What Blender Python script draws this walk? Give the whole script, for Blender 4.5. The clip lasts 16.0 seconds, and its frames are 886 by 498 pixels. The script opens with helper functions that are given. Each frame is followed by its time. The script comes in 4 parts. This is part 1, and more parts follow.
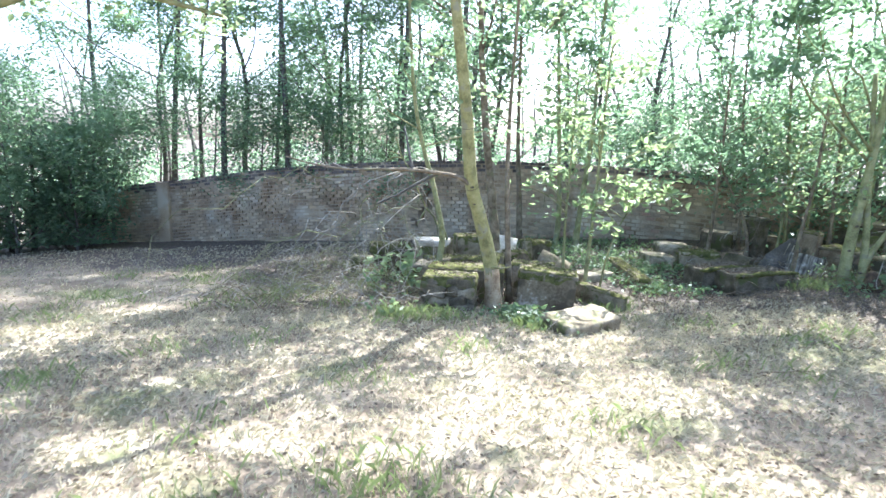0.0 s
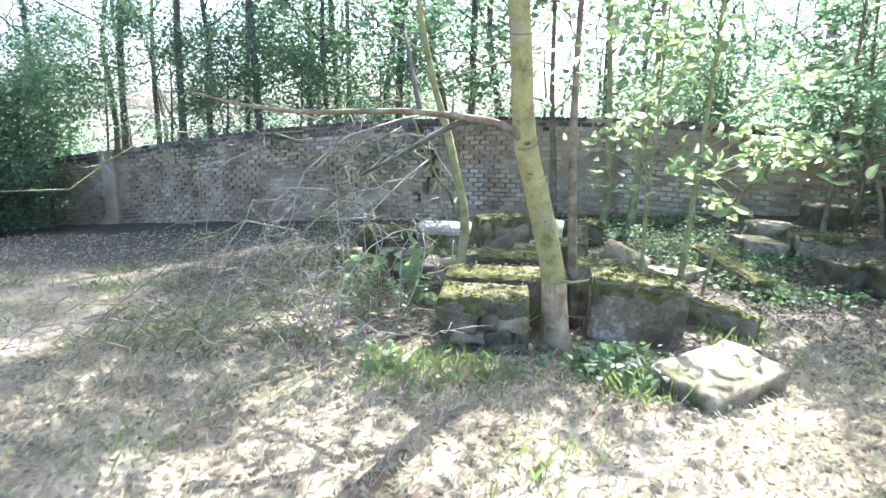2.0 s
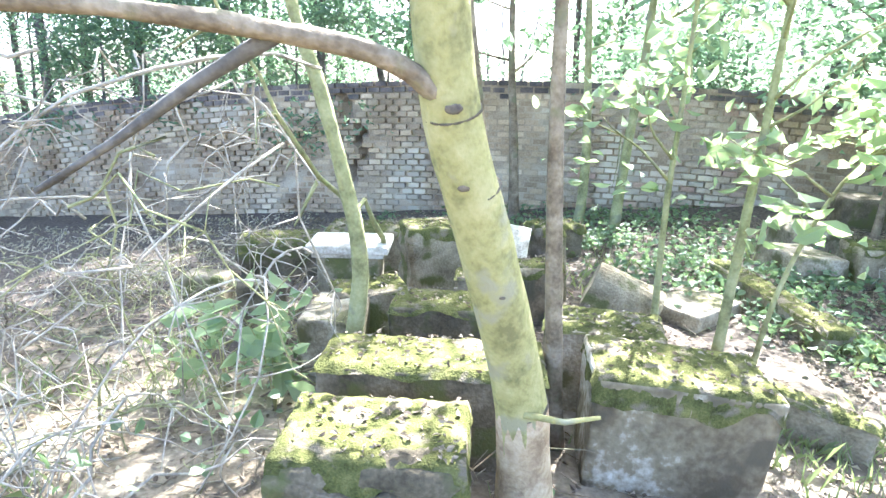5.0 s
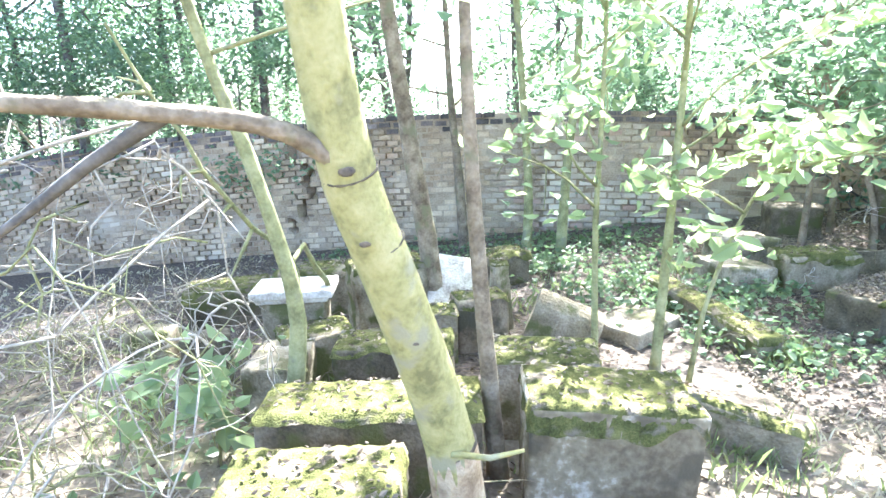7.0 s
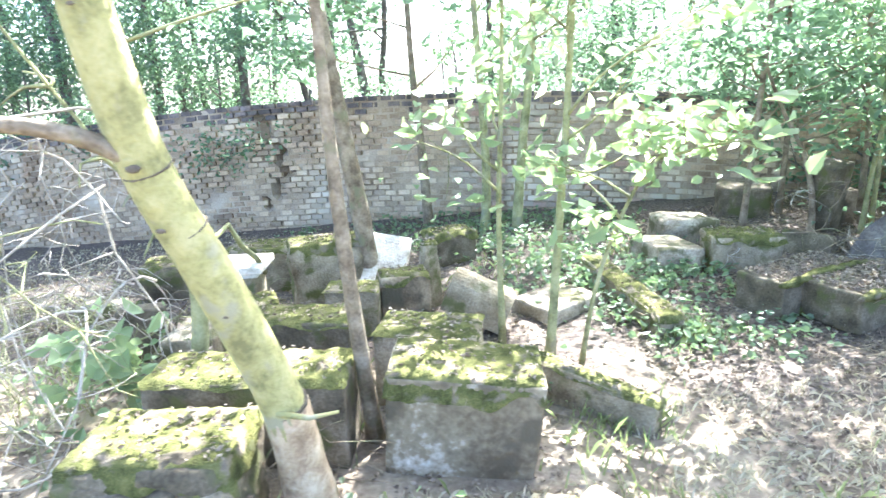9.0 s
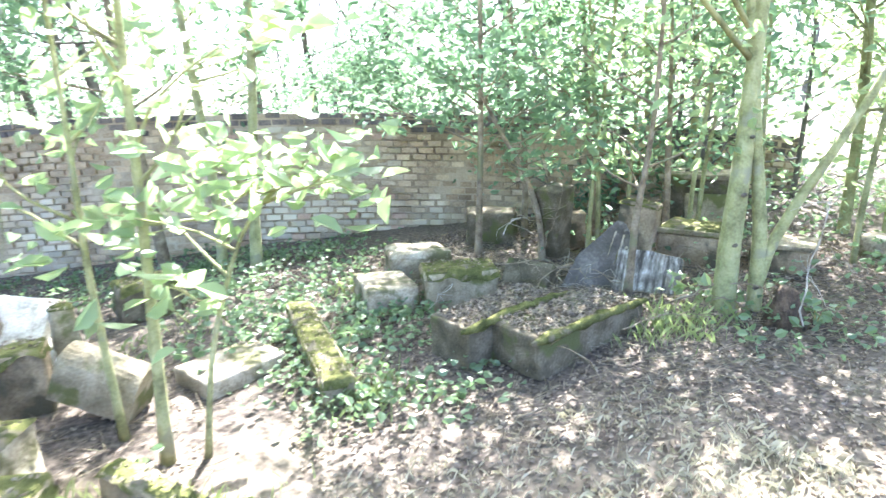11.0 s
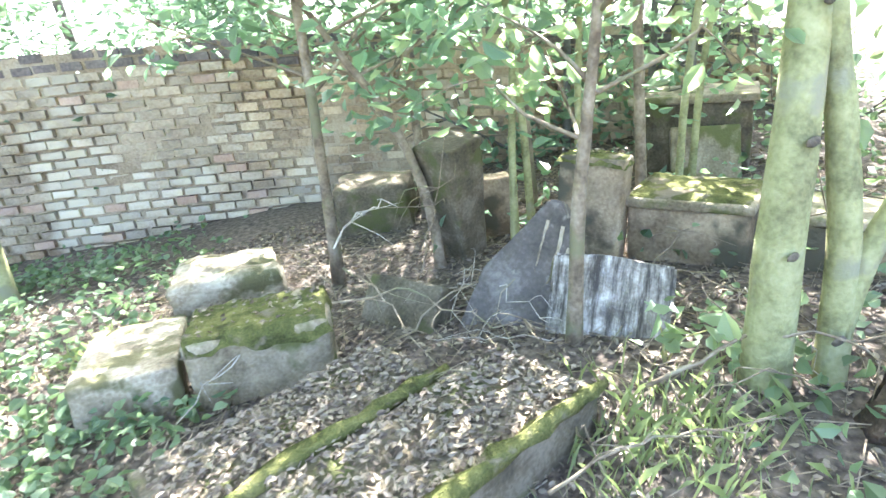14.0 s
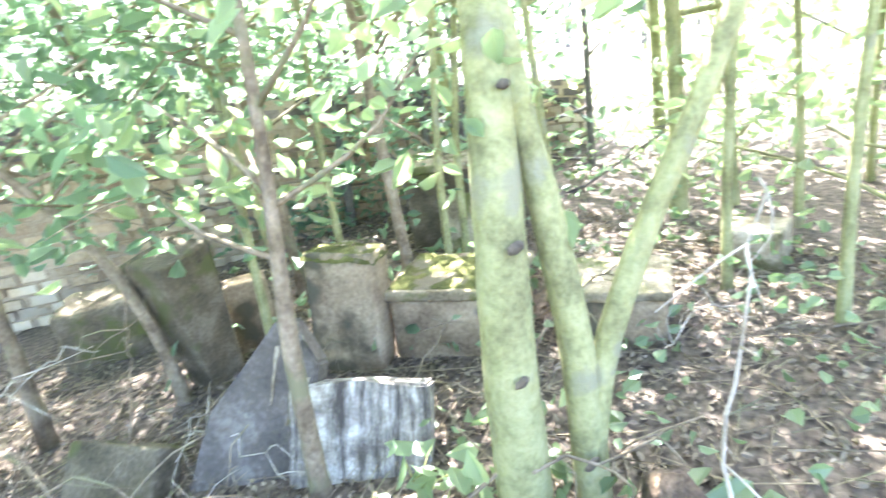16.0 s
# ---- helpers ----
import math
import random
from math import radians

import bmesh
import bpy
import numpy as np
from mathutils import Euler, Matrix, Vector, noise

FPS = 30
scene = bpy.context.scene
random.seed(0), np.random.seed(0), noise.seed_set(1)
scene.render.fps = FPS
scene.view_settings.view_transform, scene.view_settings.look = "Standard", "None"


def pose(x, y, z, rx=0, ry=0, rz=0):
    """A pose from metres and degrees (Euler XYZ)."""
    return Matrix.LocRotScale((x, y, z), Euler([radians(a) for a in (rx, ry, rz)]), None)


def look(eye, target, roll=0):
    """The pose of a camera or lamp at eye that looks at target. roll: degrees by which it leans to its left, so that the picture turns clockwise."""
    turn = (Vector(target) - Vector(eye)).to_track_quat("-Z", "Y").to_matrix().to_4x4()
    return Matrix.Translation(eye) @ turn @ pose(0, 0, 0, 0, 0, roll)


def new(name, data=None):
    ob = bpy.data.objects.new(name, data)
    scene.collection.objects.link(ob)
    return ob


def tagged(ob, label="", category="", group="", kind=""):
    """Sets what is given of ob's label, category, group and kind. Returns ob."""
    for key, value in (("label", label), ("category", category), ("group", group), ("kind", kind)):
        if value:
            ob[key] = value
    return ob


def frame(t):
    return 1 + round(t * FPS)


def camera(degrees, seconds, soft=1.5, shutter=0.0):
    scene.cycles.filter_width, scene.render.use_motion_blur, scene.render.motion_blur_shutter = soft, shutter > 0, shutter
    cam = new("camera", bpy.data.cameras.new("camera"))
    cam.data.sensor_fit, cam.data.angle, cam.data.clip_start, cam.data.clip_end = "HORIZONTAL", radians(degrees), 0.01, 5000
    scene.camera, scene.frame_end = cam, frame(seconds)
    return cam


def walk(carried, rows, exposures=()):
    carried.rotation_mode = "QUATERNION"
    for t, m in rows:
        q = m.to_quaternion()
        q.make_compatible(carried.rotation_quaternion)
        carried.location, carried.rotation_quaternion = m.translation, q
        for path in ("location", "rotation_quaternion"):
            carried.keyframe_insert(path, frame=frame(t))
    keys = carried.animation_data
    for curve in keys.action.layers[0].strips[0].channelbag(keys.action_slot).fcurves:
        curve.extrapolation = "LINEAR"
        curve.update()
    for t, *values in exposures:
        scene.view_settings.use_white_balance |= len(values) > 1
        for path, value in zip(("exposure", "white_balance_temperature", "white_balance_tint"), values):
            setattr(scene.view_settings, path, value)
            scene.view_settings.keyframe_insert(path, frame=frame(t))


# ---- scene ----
cam = camera(74.6, 16.0, shutter=0.35)
# seconds, eye in metres, then yaw, pitch and roll in degrees
ROWS = [
    (0, -0.008, -0.043, 1.559, -0.67, -10.47, -1.66),
    (0.5, -0.059, 0.608, 1.516, -1.06, -11.49, -0.3),
    (1, -0.145, 1.265, 1.445, 1.27, -11.11, -2),
    (1.5, -0.176, 1.936, 1.344, 0.24, -13.05, -1.63),
    (2, -0.166, 2.59, 1.287, -0.9, -13.53, -0.84),
    (2.5, -0.065, 3.217, 1.202, -2.32, -14.51, -1.42),
    (3, 0.082, 3.731, 1.144, -5.55, -15.1, 0.14),
    (3.5, 0.204, 4.161, 1.143, -3.92, -14.19, -1.21),
    (6, 0.27, 4.753, 1.171, -7.53, -17.07, 0.24),
    (6.5, 0.312, 4.724, 1.185, -9.44, -15.14, 1.74),
    (7, 0.385, 4.653, 1.227, -9.31, -13.34, 1.94),
    (7.5, 0.486, 4.556, 1.262, -9.08, -12.73, 1.87),
    (8, 0.589, 4.474, 1.262, -7.57, -13.34, 2.1),
    (8.5, 0.711, 4.429, 1.256, -7.67, -14.51, 2.39),
    (9, 0.989, 4.366, 1.284, -7.81, -15.69, 1.99),
    (9.5, 1.366, 4.39, 1.288, -11.8, -14.6, 4.95),
    (10, 1.738, 4.306, 1.327, -14.4, -14.65, 3.13),
    (12.5, 3.33, 5.802, 1.137, -27.99, -15.29, 4.94),
    (13, 3.592, 6.046, 1.086, -24.75, -15.89, 2.68),
    (13.5, 3.781, 6.248, 1.039, -22.85, -18.04, 3.97),
    (14, 3.986, 6.384, 1.023, -24.14, -20.74, 6.44),
    (14.5, 4.181, 6.482, 1.006, -24.55, -20.54, 7.84),
    (15, 4.361, 6.527, 1.015, -26.49, -17.98, 6.16),
    (15.5, 4.548, 6.535, 1.032, -29.66, -17.59, 8.02),
    (16, 4.627, 6.541, 1.06, -40.81, -18.28, 9.52),
]
# the clip's camera opens up and warms as it goes deeper into the shade
LOOK = [(0.0, 2.42, 5430, 13), (2.0, 2.68, 5500, 14), (3.5, 3.3, 5550, 14), (8.0, 3.72, 5520, 15), (13.0, 4.0, 5730, 15), (16.0, 4.52, 5800, 17)]
walk(cam, [(t, pose(x, y, z, 90 + pitch, roll, yaw)) for t, x, y, z, yaw, pitch, roll in ROWS], LOOK)

# ---- light ----
SUN_FROM = Vector((0.42, 0.72, 1.05)).normalized()
world = bpy.data.worlds.new("sky")
scene.world = world
world.use_nodes = True
sky = world.node_tree.nodes.new("ShaderNodeTexSky")
sky.sky_type, sky.sun_disc = "NISHITA", False
sky.air_density, sky.dust_density = 0.8, 4.0
sky.sun_elevation = math.asin(SUN_FROM.z)
sky.sun_rotation = math.atan2(SUN_FROM.x, SUN_FROM.y)
background = world.node_tree.nodes["Background"]
background.inputs["Strength"].default_value = 0.15
world.node_tree.links.new(sky.outputs[0], background.inputs["Color"])
sun = new("sun", bpy.data.lights.new("sun", "SUN"))
sun.data.energy, sun.data.angle, sun.data.color = 5.0, radians(0.55), (1.0, 0.96, 0.88)
sun.matrix_world = look(SUN_FROM * 40, (0, 0, 0))

# ---- materials ----


def material(name, colors, scale=6.0, fine=60.0, rough=0.85, bump=0.3, spread=0.0, island=False, patch=None, spec=0.3):
    """Two scales of noise between three colours; spread varies whole pieces; patch = (colour, scale, threshold) adds blotches."""
    m = bpy.data.materials.new(name)
    m.use_nodes = True
    n, l = m.node_tree.nodes, m.node_tree.links
    bsdf = n["Principled BSDF"]
    bsdf.inputs["Roughness"].default_value = rough
    bsdf.inputs["Specular IOR Level"].default_value = spec
    where = n.new("ShaderNodeNewGeometry")
    big, small = n.new("ShaderNodeTexNoise"), n.new("ShaderNodeTexNoise")
    big.inputs["Scale"].default_value, big.inputs["Detail"].default_value = scale, 5
    small.inputs["Scale"].default_value, small.inputs["Detail"].default_value = fine, 3
    for t in (big, small):
        l.new(where.outputs["Position"], t.inputs["Vector"])
    mixed = n.new("ShaderNodeMath")
    mixed.operation = "MULTIPLY_ADD"
    l.new(small.outputs[0], mixed.inputs[0])
    mixed.inputs[1].default_value = 0.45
    l.new(big.outputs[0], mixed.inputs[2])
    ramp = n.new("ShaderNodeValToRGB")
    stops = ramp.color_ramp.elements
    stops[0].position, stops[0].color = 0.5, (*colors[0], 1)
    stops[1].position, stops[1].color = 0.96, (*colors[2], 1)
    stops.new(0.72).color = (*colors[1], 1)
    l.new(mixed.outputs[0], ramp.inputs[0])
    out = ramp.outputs[0]
    if patch:
        spot = n.new("ShaderNodeTexNoise")
        spot.inputs["Scale"].default_value, spot.inputs["Detail"].default_value = patch[1], 6
        l.new(where.outputs["Position"], spot.inputs["Vector"])
        edge = n.new("ShaderNodeMapRange")
        edge.inputs["From Min"].default_value, edge.inputs["From Max"].default_value = patch[2], patch[2] + 0.08
        l.new(spot.outputs[0], edge.inputs["Value"])
        lay = n.new("ShaderNodeMix")
        lay.data_type = "RGBA"
        l.new(edge.outputs[0], lay.inputs[0])
        l.new(out, lay.inputs[6])
        lay.inputs[7].default_value = (*patch[0], 1)
        out = lay.outputs[2]
    if spread:
        vary = n.new("ShaderNodeMapRange")
        vary.inputs["To Min"].default_value, vary.inputs["To Max"].default_value = 1 - spread, 1 + spread
        if island:
            l.new(where.outputs["Random Per Island"], vary.inputs["Value"])
        else:
            info = n.new("ShaderNodeObjectInfo")
            l.new(info.outputs["Random"], vary.inputs["Value"])
        hsv = n.new("ShaderNodeHueSaturation")
        l.new(vary.outputs[0], hsv.inputs["Value"])
        l.new(out, hsv.inputs["Color"])
        out = hsv.outputs[0]
    l.new(out, bsdf.inputs["Base Color"])
    relief = n.new("ShaderNodeBump")
    relief.inputs["Strength"].default_value, relief.inputs["Distance"].default_value = bump, 0.02
    l.new(mixed.outputs[0], relief.inputs["Height"])
    l.new(relief.outputs[0], bsdf.inputs["Normal"])
    return m


def leaf_material(name, dark, light, through_color, share=0.5, rough=0.45):
    """A leaf: each blade has its own shade, and sunlight comes through it."""
    m = bpy.data.materials.new(name)
    m.use_nodes = True
    n, l = m.node_tree.nodes, m.node_tree.links
    bsdf = n["Principled BSDF"]
    bsdf.inputs["Roughness"].default_value = rough
    where = n.new("ShaderNodeNewGeometry")
    ramp = n.new("ShaderNodeValToRGB")
    ramp.color_ramp.elements[0].color, ramp.color_ramp.elements[1].color = (*dark, 1), (*light, 1)
    l.new(where.outputs["Random Per Island"], ramp.inputs[0])
    l.new(ramp.outputs[0], bsdf.inputs["Base Color"])
    glow = n.new("ShaderNodeBsdfTranslucent")
    glow.inputs["Color"].default_value = (*through_color, 1)
    mix = n.new("ShaderNodeMixShader")
    mix.inputs[0].default_value = share
    l.new(bsdf.outputs[0], mix.inputs[1])
    l.new(glow.outputs[0], mix.inputs[2])
    l.new(mix.outputs[0], n["Material Output"].inputs["Surface"])
    return m


SOIL = material("dry_grass_soil", ((0.09, 0.068, 0.042), (0.18, 0.145, 0.095), (0.32, 0.27, 0.185)), 2.2, 42, 0.95, 0.8, patch=((0.11, 0.11, 0.05), 0.9, 0.56))


def add_mould_and_shade(m):
    """Dark leaf mould instead of dry lawn among the tombs and along the wall; at left its dark colour also stands for
    shade.
    """
    n, l = m.node_tree.nodes, m.node_tree.links
    bsdf = n["Principled BSDF"]
    lawn = bsdf.inputs["Base Color"].links[0].from_socket
    where, axis = n.new("ShaderNodeNewGeometry"), n.new("ShaderNodeVectorMath")
    axis.operation = "DOT_PRODUCT"
    # small x weight carries the dark tone over the shaded ground at left
    axis.inputs[1].default_value = (0.35, 1.0, 0.0)
    l.new(where.outputs["Position"], axis.inputs[0])
    wave = n.new("ShaderNodeTexNoise")
    wave.inputs["Scale"].default_value, wave.inputs["Detail"].default_value = 1.3, 5
    l.new(where.outputs["Position"], wave.inputs["Vector"])
    total = n.new("ShaderNodeMath")
    total.operation = "MULTIPLY_ADD"
    l.new(wave.outputs[0], total.inputs[0])
    total.inputs[1].default_value = 3.0
    l.new(axis.outputs["Value"], total.inputs[2])
    edge = n.new("ShaderNodeMapRange")
    edge.inputs["From Min"].default_value, edge.inputs["From Max"].default_value = 8.2, 9.8
    l.new(total.outputs[0], edge.inputs["Value"])
    speck = n.new("ShaderNodeTexNoise")
    speck.inputs["Scale"].default_value, speck.inputs["Detail"].default_value = 30, 6
    l.new(where.outputs["Position"], speck.inputs["Vector"])
    mould = n.new("ShaderNodeValToRGB")
    mould.color_ramp.elements[0].position, mould.color_ramp.elements[0].color = 0.35, (0.035, 0.026, 0.018, 1)
    mould.color_ramp.elements[1].position, mould.color_ramp.elements[1].color = 0.72, (0.15, 0.12, 0.088, 1)
    l.new(speck.outputs[0], mould.inputs[0])
    mix = n.new("ShaderNodeMix")
    mix.data_type = "RGBA"
    l.new(edge.outputs[0], mix.inputs[0])
    l.new(lawn, mix.inputs[6])
    l.new(mould.outputs[0], mix.inputs[7])
    l.new(mix.outputs[2], bsdf.inputs["Base Color"])


add_mould_and_shade(SOIL)
GRASS = leaf_material("dry_grass", (0.24, 0.213, 0.13), (0.54, 0.485, 0.335), (0.40, 0.365, 0.22), 0.3, 0.7)
GREEN_GRASS = leaf_material("green_grass", (0.11, 0.14, 0.05), (0.25, 0.28, 0.12), (0.24, 0.30, 0.10), 0.4, 0.6)
LITTER = leaf_material("fallen_leaves", (0.065, 0.046, 0.028), (0.29, 0.24, 0.165), (0.18, 0.13, 0.07), 0.15, 0.8)
LEAF = leaf_material("green_leaf", (0.04, 0.076, 0.046), (0.12, 0.178, 0.105), (0.28, 0.42, 0.22), 0.55)
LEAF_DARK = leaf_material("dark_green_leaf", (0.03, 0.06, 0.038), (0.085, 0.132, 0.08), (0.20, 0.32, 0.17), 0.5)
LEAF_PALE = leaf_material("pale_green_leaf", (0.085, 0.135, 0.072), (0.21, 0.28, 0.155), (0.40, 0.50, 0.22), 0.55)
IVY = leaf_material("herb_leaf", (0.06, 0.095, 0.045), (0.19, 0.245, 0.125), (0.20, 0.30, 0.12), 0.42)
STONE = material("weathered_stone", ((0.095, 0.075, 0.042), (0.20, 0.165, 0.10), (0.33, 0.28, 0.185)), 7, 70, 0.93, 0.7, patch=((0.095, 0.098, 0.032), 5, 0.53))
PALE_STONE = material("pale_limestone", ((0.11, 0.088, 0.052), (0.235, 0.195, 0.128), (0.42, 0.37, 0.265)), 6, 60, 0.93, 0.8, patch=((0.095, 0.088, 0.038), 5, 0.52))
# pale limestone made whiter: the sun on these stones is put into the colour
SUNLIT_STONE = material("sunlit_limestone", ((0.22, 0.19, 0.14), (0.42, 0.38, 0.30), (0.64, 0.60, 0.51)), 7, 60, 0.9, 0.7)
WHITEWASH = material("flaking_limewash", ((0.095, 0.074, 0.042), (0.20, 0.165, 0.10), (0.62, 0.58, 0.47)), 3.0, 30, 0.9, 0.7, patch=((0.085, 0.07, 0.042), 4.2, 0.575))
DARK_STONE = material("dark_weathered_stone", ((0.045, 0.036, 0.02), (0.095, 0.078, 0.046), (0.18, 0.15, 0.10)), 8, 70, 0.92, 0.6, patch=((0.075, 0.078, 0.025), 5, 0.55))
SLATE = material("dark_slate", ((0.055, 0.047, 0.036), (0.092, 0.08, 0.064), (0.18, 0.16, 0.13)), 5, 55, 0.85, 0.6, patch=((0.24, 0.22, 0.17), 9, 0.63))
OCHRE_STONE = material("ochre_sandstone", ((0.105, 0.075, 0.042), (0.215, 0.163, 0.098), (0.36, 0.29, 0.185)), 5, 60, 0.9, 0.6, patch=((0.075, 0.066, 0.04), 3.5, 0.50))


def streaked_material():
    """White lime worn through in long black runs of rain and lichen."""
    m = material("rain_streaked_lime", ((0.16, 0.14, 0.108), (0.33, 0.30, 0.24), (0.56, 0.525, 0.45)), 16, 90, 0.85, 0.6)
    n, l = m.node_tree.nodes, m.node_tree.links
    bsdf = n["Principled BSDF"]
    lime = bsdf.inputs["Base Color"].links[0].from_socket
    where, stretch, runs, edge, mix = (n.new("ShaderNode" + k) for k in ("TexCoord", "Mapping", "TexNoise", "MapRange", "Mix"))
    stretch.inputs["Scale"].default_value = (22, 22, 2.6)
    l.new(where.outputs["Object"], stretch.inputs["Vector"])
    runs.inputs["Scale"].default_value, runs.inputs["Detail"].default_value = 1.0, 9
    runs.inputs["Roughness"].default_value = 0.72
    l.new(stretch.outputs[0], runs.inputs["Vector"])
    edge.inputs["From Min"].default_value, edge.inputs["From Max"].default_value = 0.43, 0.60
    l.new(runs.outputs[0], edge.inputs["Value"])
    mix.data_type = "RGBA"
    l.new(edge.outputs[0], mix.inputs[0])
    l.new(lime, mix.inputs[6])
    mix.inputs[7].default_value = (0.055, 0.047, 0.036, 1)
    l.new(mix.outputs[2], bsdf.inputs["Base Color"])
    return m


STREAKED = streaked_material()
MOSS = material("yellow_green_moss", ((0.036, 0.039, 0.013), (0.085, 0.087, 0.027), (0.155, 0.146, 0.052)), 13, 120, 1.0, 1.0, patch=((0.15, 0.125, 0.085), 9, 0.56), spec=0.1)
BARK_GREEN = material("algae_green_bark", ((0.15, 0.14, 0.055), (0.27, 0.25, 0.095), (0.36, 0.325, 0.15)), 11, 60, 0.88, 0.45, patch=((0.25, 0.235, 0.14), 7, 0.57))
BARK_GREY = material("grey_green_bark", ((0.12, 0.115, 0.05), (0.228, 0.226, 0.098), (0.325, 0.315, 0.16)), 8, 60, 0.88, 0.5, patch=((0.205, 0.198, 0.118), 6, 0.58))
BARK_BROWN = material("brown_bark", ((0.085, 0.064, 0.038), (0.175, 0.137, 0.085), (0.29, 0.24, 0.16)), 10, 60, 0.9, 0.6, patch=((0.15, 0.14, 0.075), 6, 0.56))
BARK_BASE = material("pale_brown_bark", ((0.21, 0.145, 0.082), (0.34, 0.255, 0.15), (0.45, 0.36, 0.23)), 12, 60, 0.9, 0.7)
# dark bark lightened so that its colour carries the haze over the far trunks
BARK_DARK = material("dark_bark", ((0.055, 0.05, 0.042), (0.105, 0.096, 0.08), (0.17, 0.155, 0.13)), 10, 60, 0.9, 0.4)
BARK_SCAR = material("bark_scar", ((0.05, 0.04, 0.03), (0.09, 0.075, 0.05), (0.15, 0.12, 0.08)), 20, 90, 0.9, 0.5)
DEAD_WOOD = material("bleached_dead_wood", ((0.17, 0.145, 0.105), (0.31, 0.275, 0.21), (0.46, 0.42, 0.34)), 12, 80, 0.85, 0.3)
ROTTEN = material("rotten_wood", ((0.03, 0.022, 0.014), (0.07, 0.048, 0.029), (0.15, 0.105, 0.065)), 16, 80, 0.95, 0.9)
MORTAR = material("lime_mortar", ((0.18, 0.135, 0.085), (0.315, 0.25, 0.165), (0.44, 0.375, 0.265)), 2, 60, 0.95, 0.7)
BRICK = material("pale_weathered_brick", ((0.20, 0.155, 0.10), (0.35, 0.285, 0.195), (0.47, 0.405, 0.295)), 1.6, 45, 0.92, 0.8, spread=0.22, patch=((0.44, 0.385, 0.28), 1.1, 0.54))
BRICK_JOINED = material("weathered_brick", ((0.20, 0.138, 0.082), (0.34, 0.258, 0.16), (0.46, 0.38, 0.255)), 1.6, 45, 0.92, 0.8, spread=0.30, island=True, patch=((0.42, 0.36, 0.26), 1.1, 0.55))
BRICK_RED = material("red_brick", ((0.24, 0.155, 0.105), (0.36, 0.25, 0.175), (0.45, 0.345, 0.255)), 2, 45, 0.92, 0.6, spread=0.12)
BRICK_DARK = material("sooty_brick", ((0.055, 0.05, 0.045), (0.12, 0.10, 0.085), (0.23, 0.19, 0.16)), 3, 45, 0.92, 0.4, spread=0.25, island=True)

# ---- building blocks ----


class Mesh:
    """Collects vertices and faces for one mesh."""

    def __init__(self, seed=0):
        self.v, self.f, self.rng = [], [], np.random.default_rng(seed)

    def tube(self, pts, radii, sides=7, wob=0.0):
        pts = [Vector(p) for p in pts]
        start = len(self.v)
        for i, p in enumerate(pts):
            along = (pts[min(i + 1, len(pts) - 1)] - pts[max(i - 1, 0)]).normalized()
            side = along.cross(Vector((0.31, 0.87, 0.12))).normalized()
            up = along.cross(side)
            for k in range(sides):
                a = 2 * math.pi * k / sides
                r = radii[i] * (1 + wob * self.rng.uniform(-1, 1))
                self.v.append(p + side * (r * math.cos(a)) + up * (r * math.sin(a)))
        for i in range(len(pts) - 1):
            for k in range(sides):
                a, b = start + i * sides + k, start + i * sides + (k + 1) % sides
                self.f.append((a, b, b + sides, a + sides))
        self.f.append(tuple(start + k for k in reversed(range(sides))))
        self.f.append(tuple(start + (len(pts) - 1) * sides + k for k in range(sides)))

    def leaves(self, centres, size, flat=0.5, wide=0.30):
        """Folded pointed leaves at the centres, each turned at random."""
        n = len(centres)
        if not n:
            return
        r = self.rng
        way = r.normal(size=(n, 3)) * (1, 1, flat)
        way /= np.linalg.norm(way, axis=1)[:, None]
        nor = r.normal(size=(n, 3)) * (0.7, 0.7, 1)
        side = np.cross(way, nor)
        side /= np.linalg.norm(side, axis=1)[:, None] + 1e-9
        up = np.cross(side, way)
        s = size * r.uniform(0.6, 1.35, (n, 1))
        c = np.asarray(centres)
        wide = wide * s
        drop = up * s * 0.12
        blade = np.stack([c - way * s * 0.5, c - way * s * 0.22 + side * wide * 0.85 + drop, c + way * s * 0.15 + side * wide * 0.9 + drop, c + way * s * 0.62 - drop,
                          c + way * s * 0.15 - side * wide * 0.9 + drop, c - way * s * 0.22 - side * wide * 0.85 + drop], 1)
        start = len(self.v)
        self.v.extend(map(tuple, blade.reshape(-1, 3)))
        for i in range(n):
            a = start + 6 * i
            self.f += [(a, a + 1, a + 2, a + 3), (a, a + 3, a + 4, a + 5)]

    def blades(self, roots, height, lean, wide):
        """Narrow blades of grass, two triangles each."""
        n = len(roots)
        r = self.rng
        a = r.uniform(0, 2 * math.pi, n)
        h = height * r.uniform(0.5, 1.4, n)
        t = lean * r.uniform(0.3, 1.3, n)
        d = np.stack([np.cos(a), np.sin(a), np.zeros(n)], 1)
        s = np.stack([-np.sin(a), np.cos(a), np.zeros(n)], 1) * (wide * r.uniform(0.6, 1.4, n))[:, None]
        up = np.array([0, 0, 1.0])
        mid = roots + d * (h * np.sin(t) * 0.45)[:, None] + up * (h * np.cos(t * 0.6) * 0.6)[:, None]
        tip = roots + d * (h * np.sin(t))[:, None] + up * (h * np.maximum(np.cos(t), 0.1))[:, None]
        quad = np.stack([roots - s, roots + s, mid + s * 0.6, tip], 1)
        start = len(self.v)
        self.v.extend(map(tuple, quad.reshape(-1, 3)))
        for i in range(n):
            b = start + 4 * i
            self.f += [(b, b + 1, b + 2), (b, b + 2, b + 3)]

    def make(self, name, mat, parent=None, smooth=False, label=""):
        me = bpy.data.meshes.new(name)
        me.from_pydata(self.v, [], self.f)
        me.materials.append(mat)
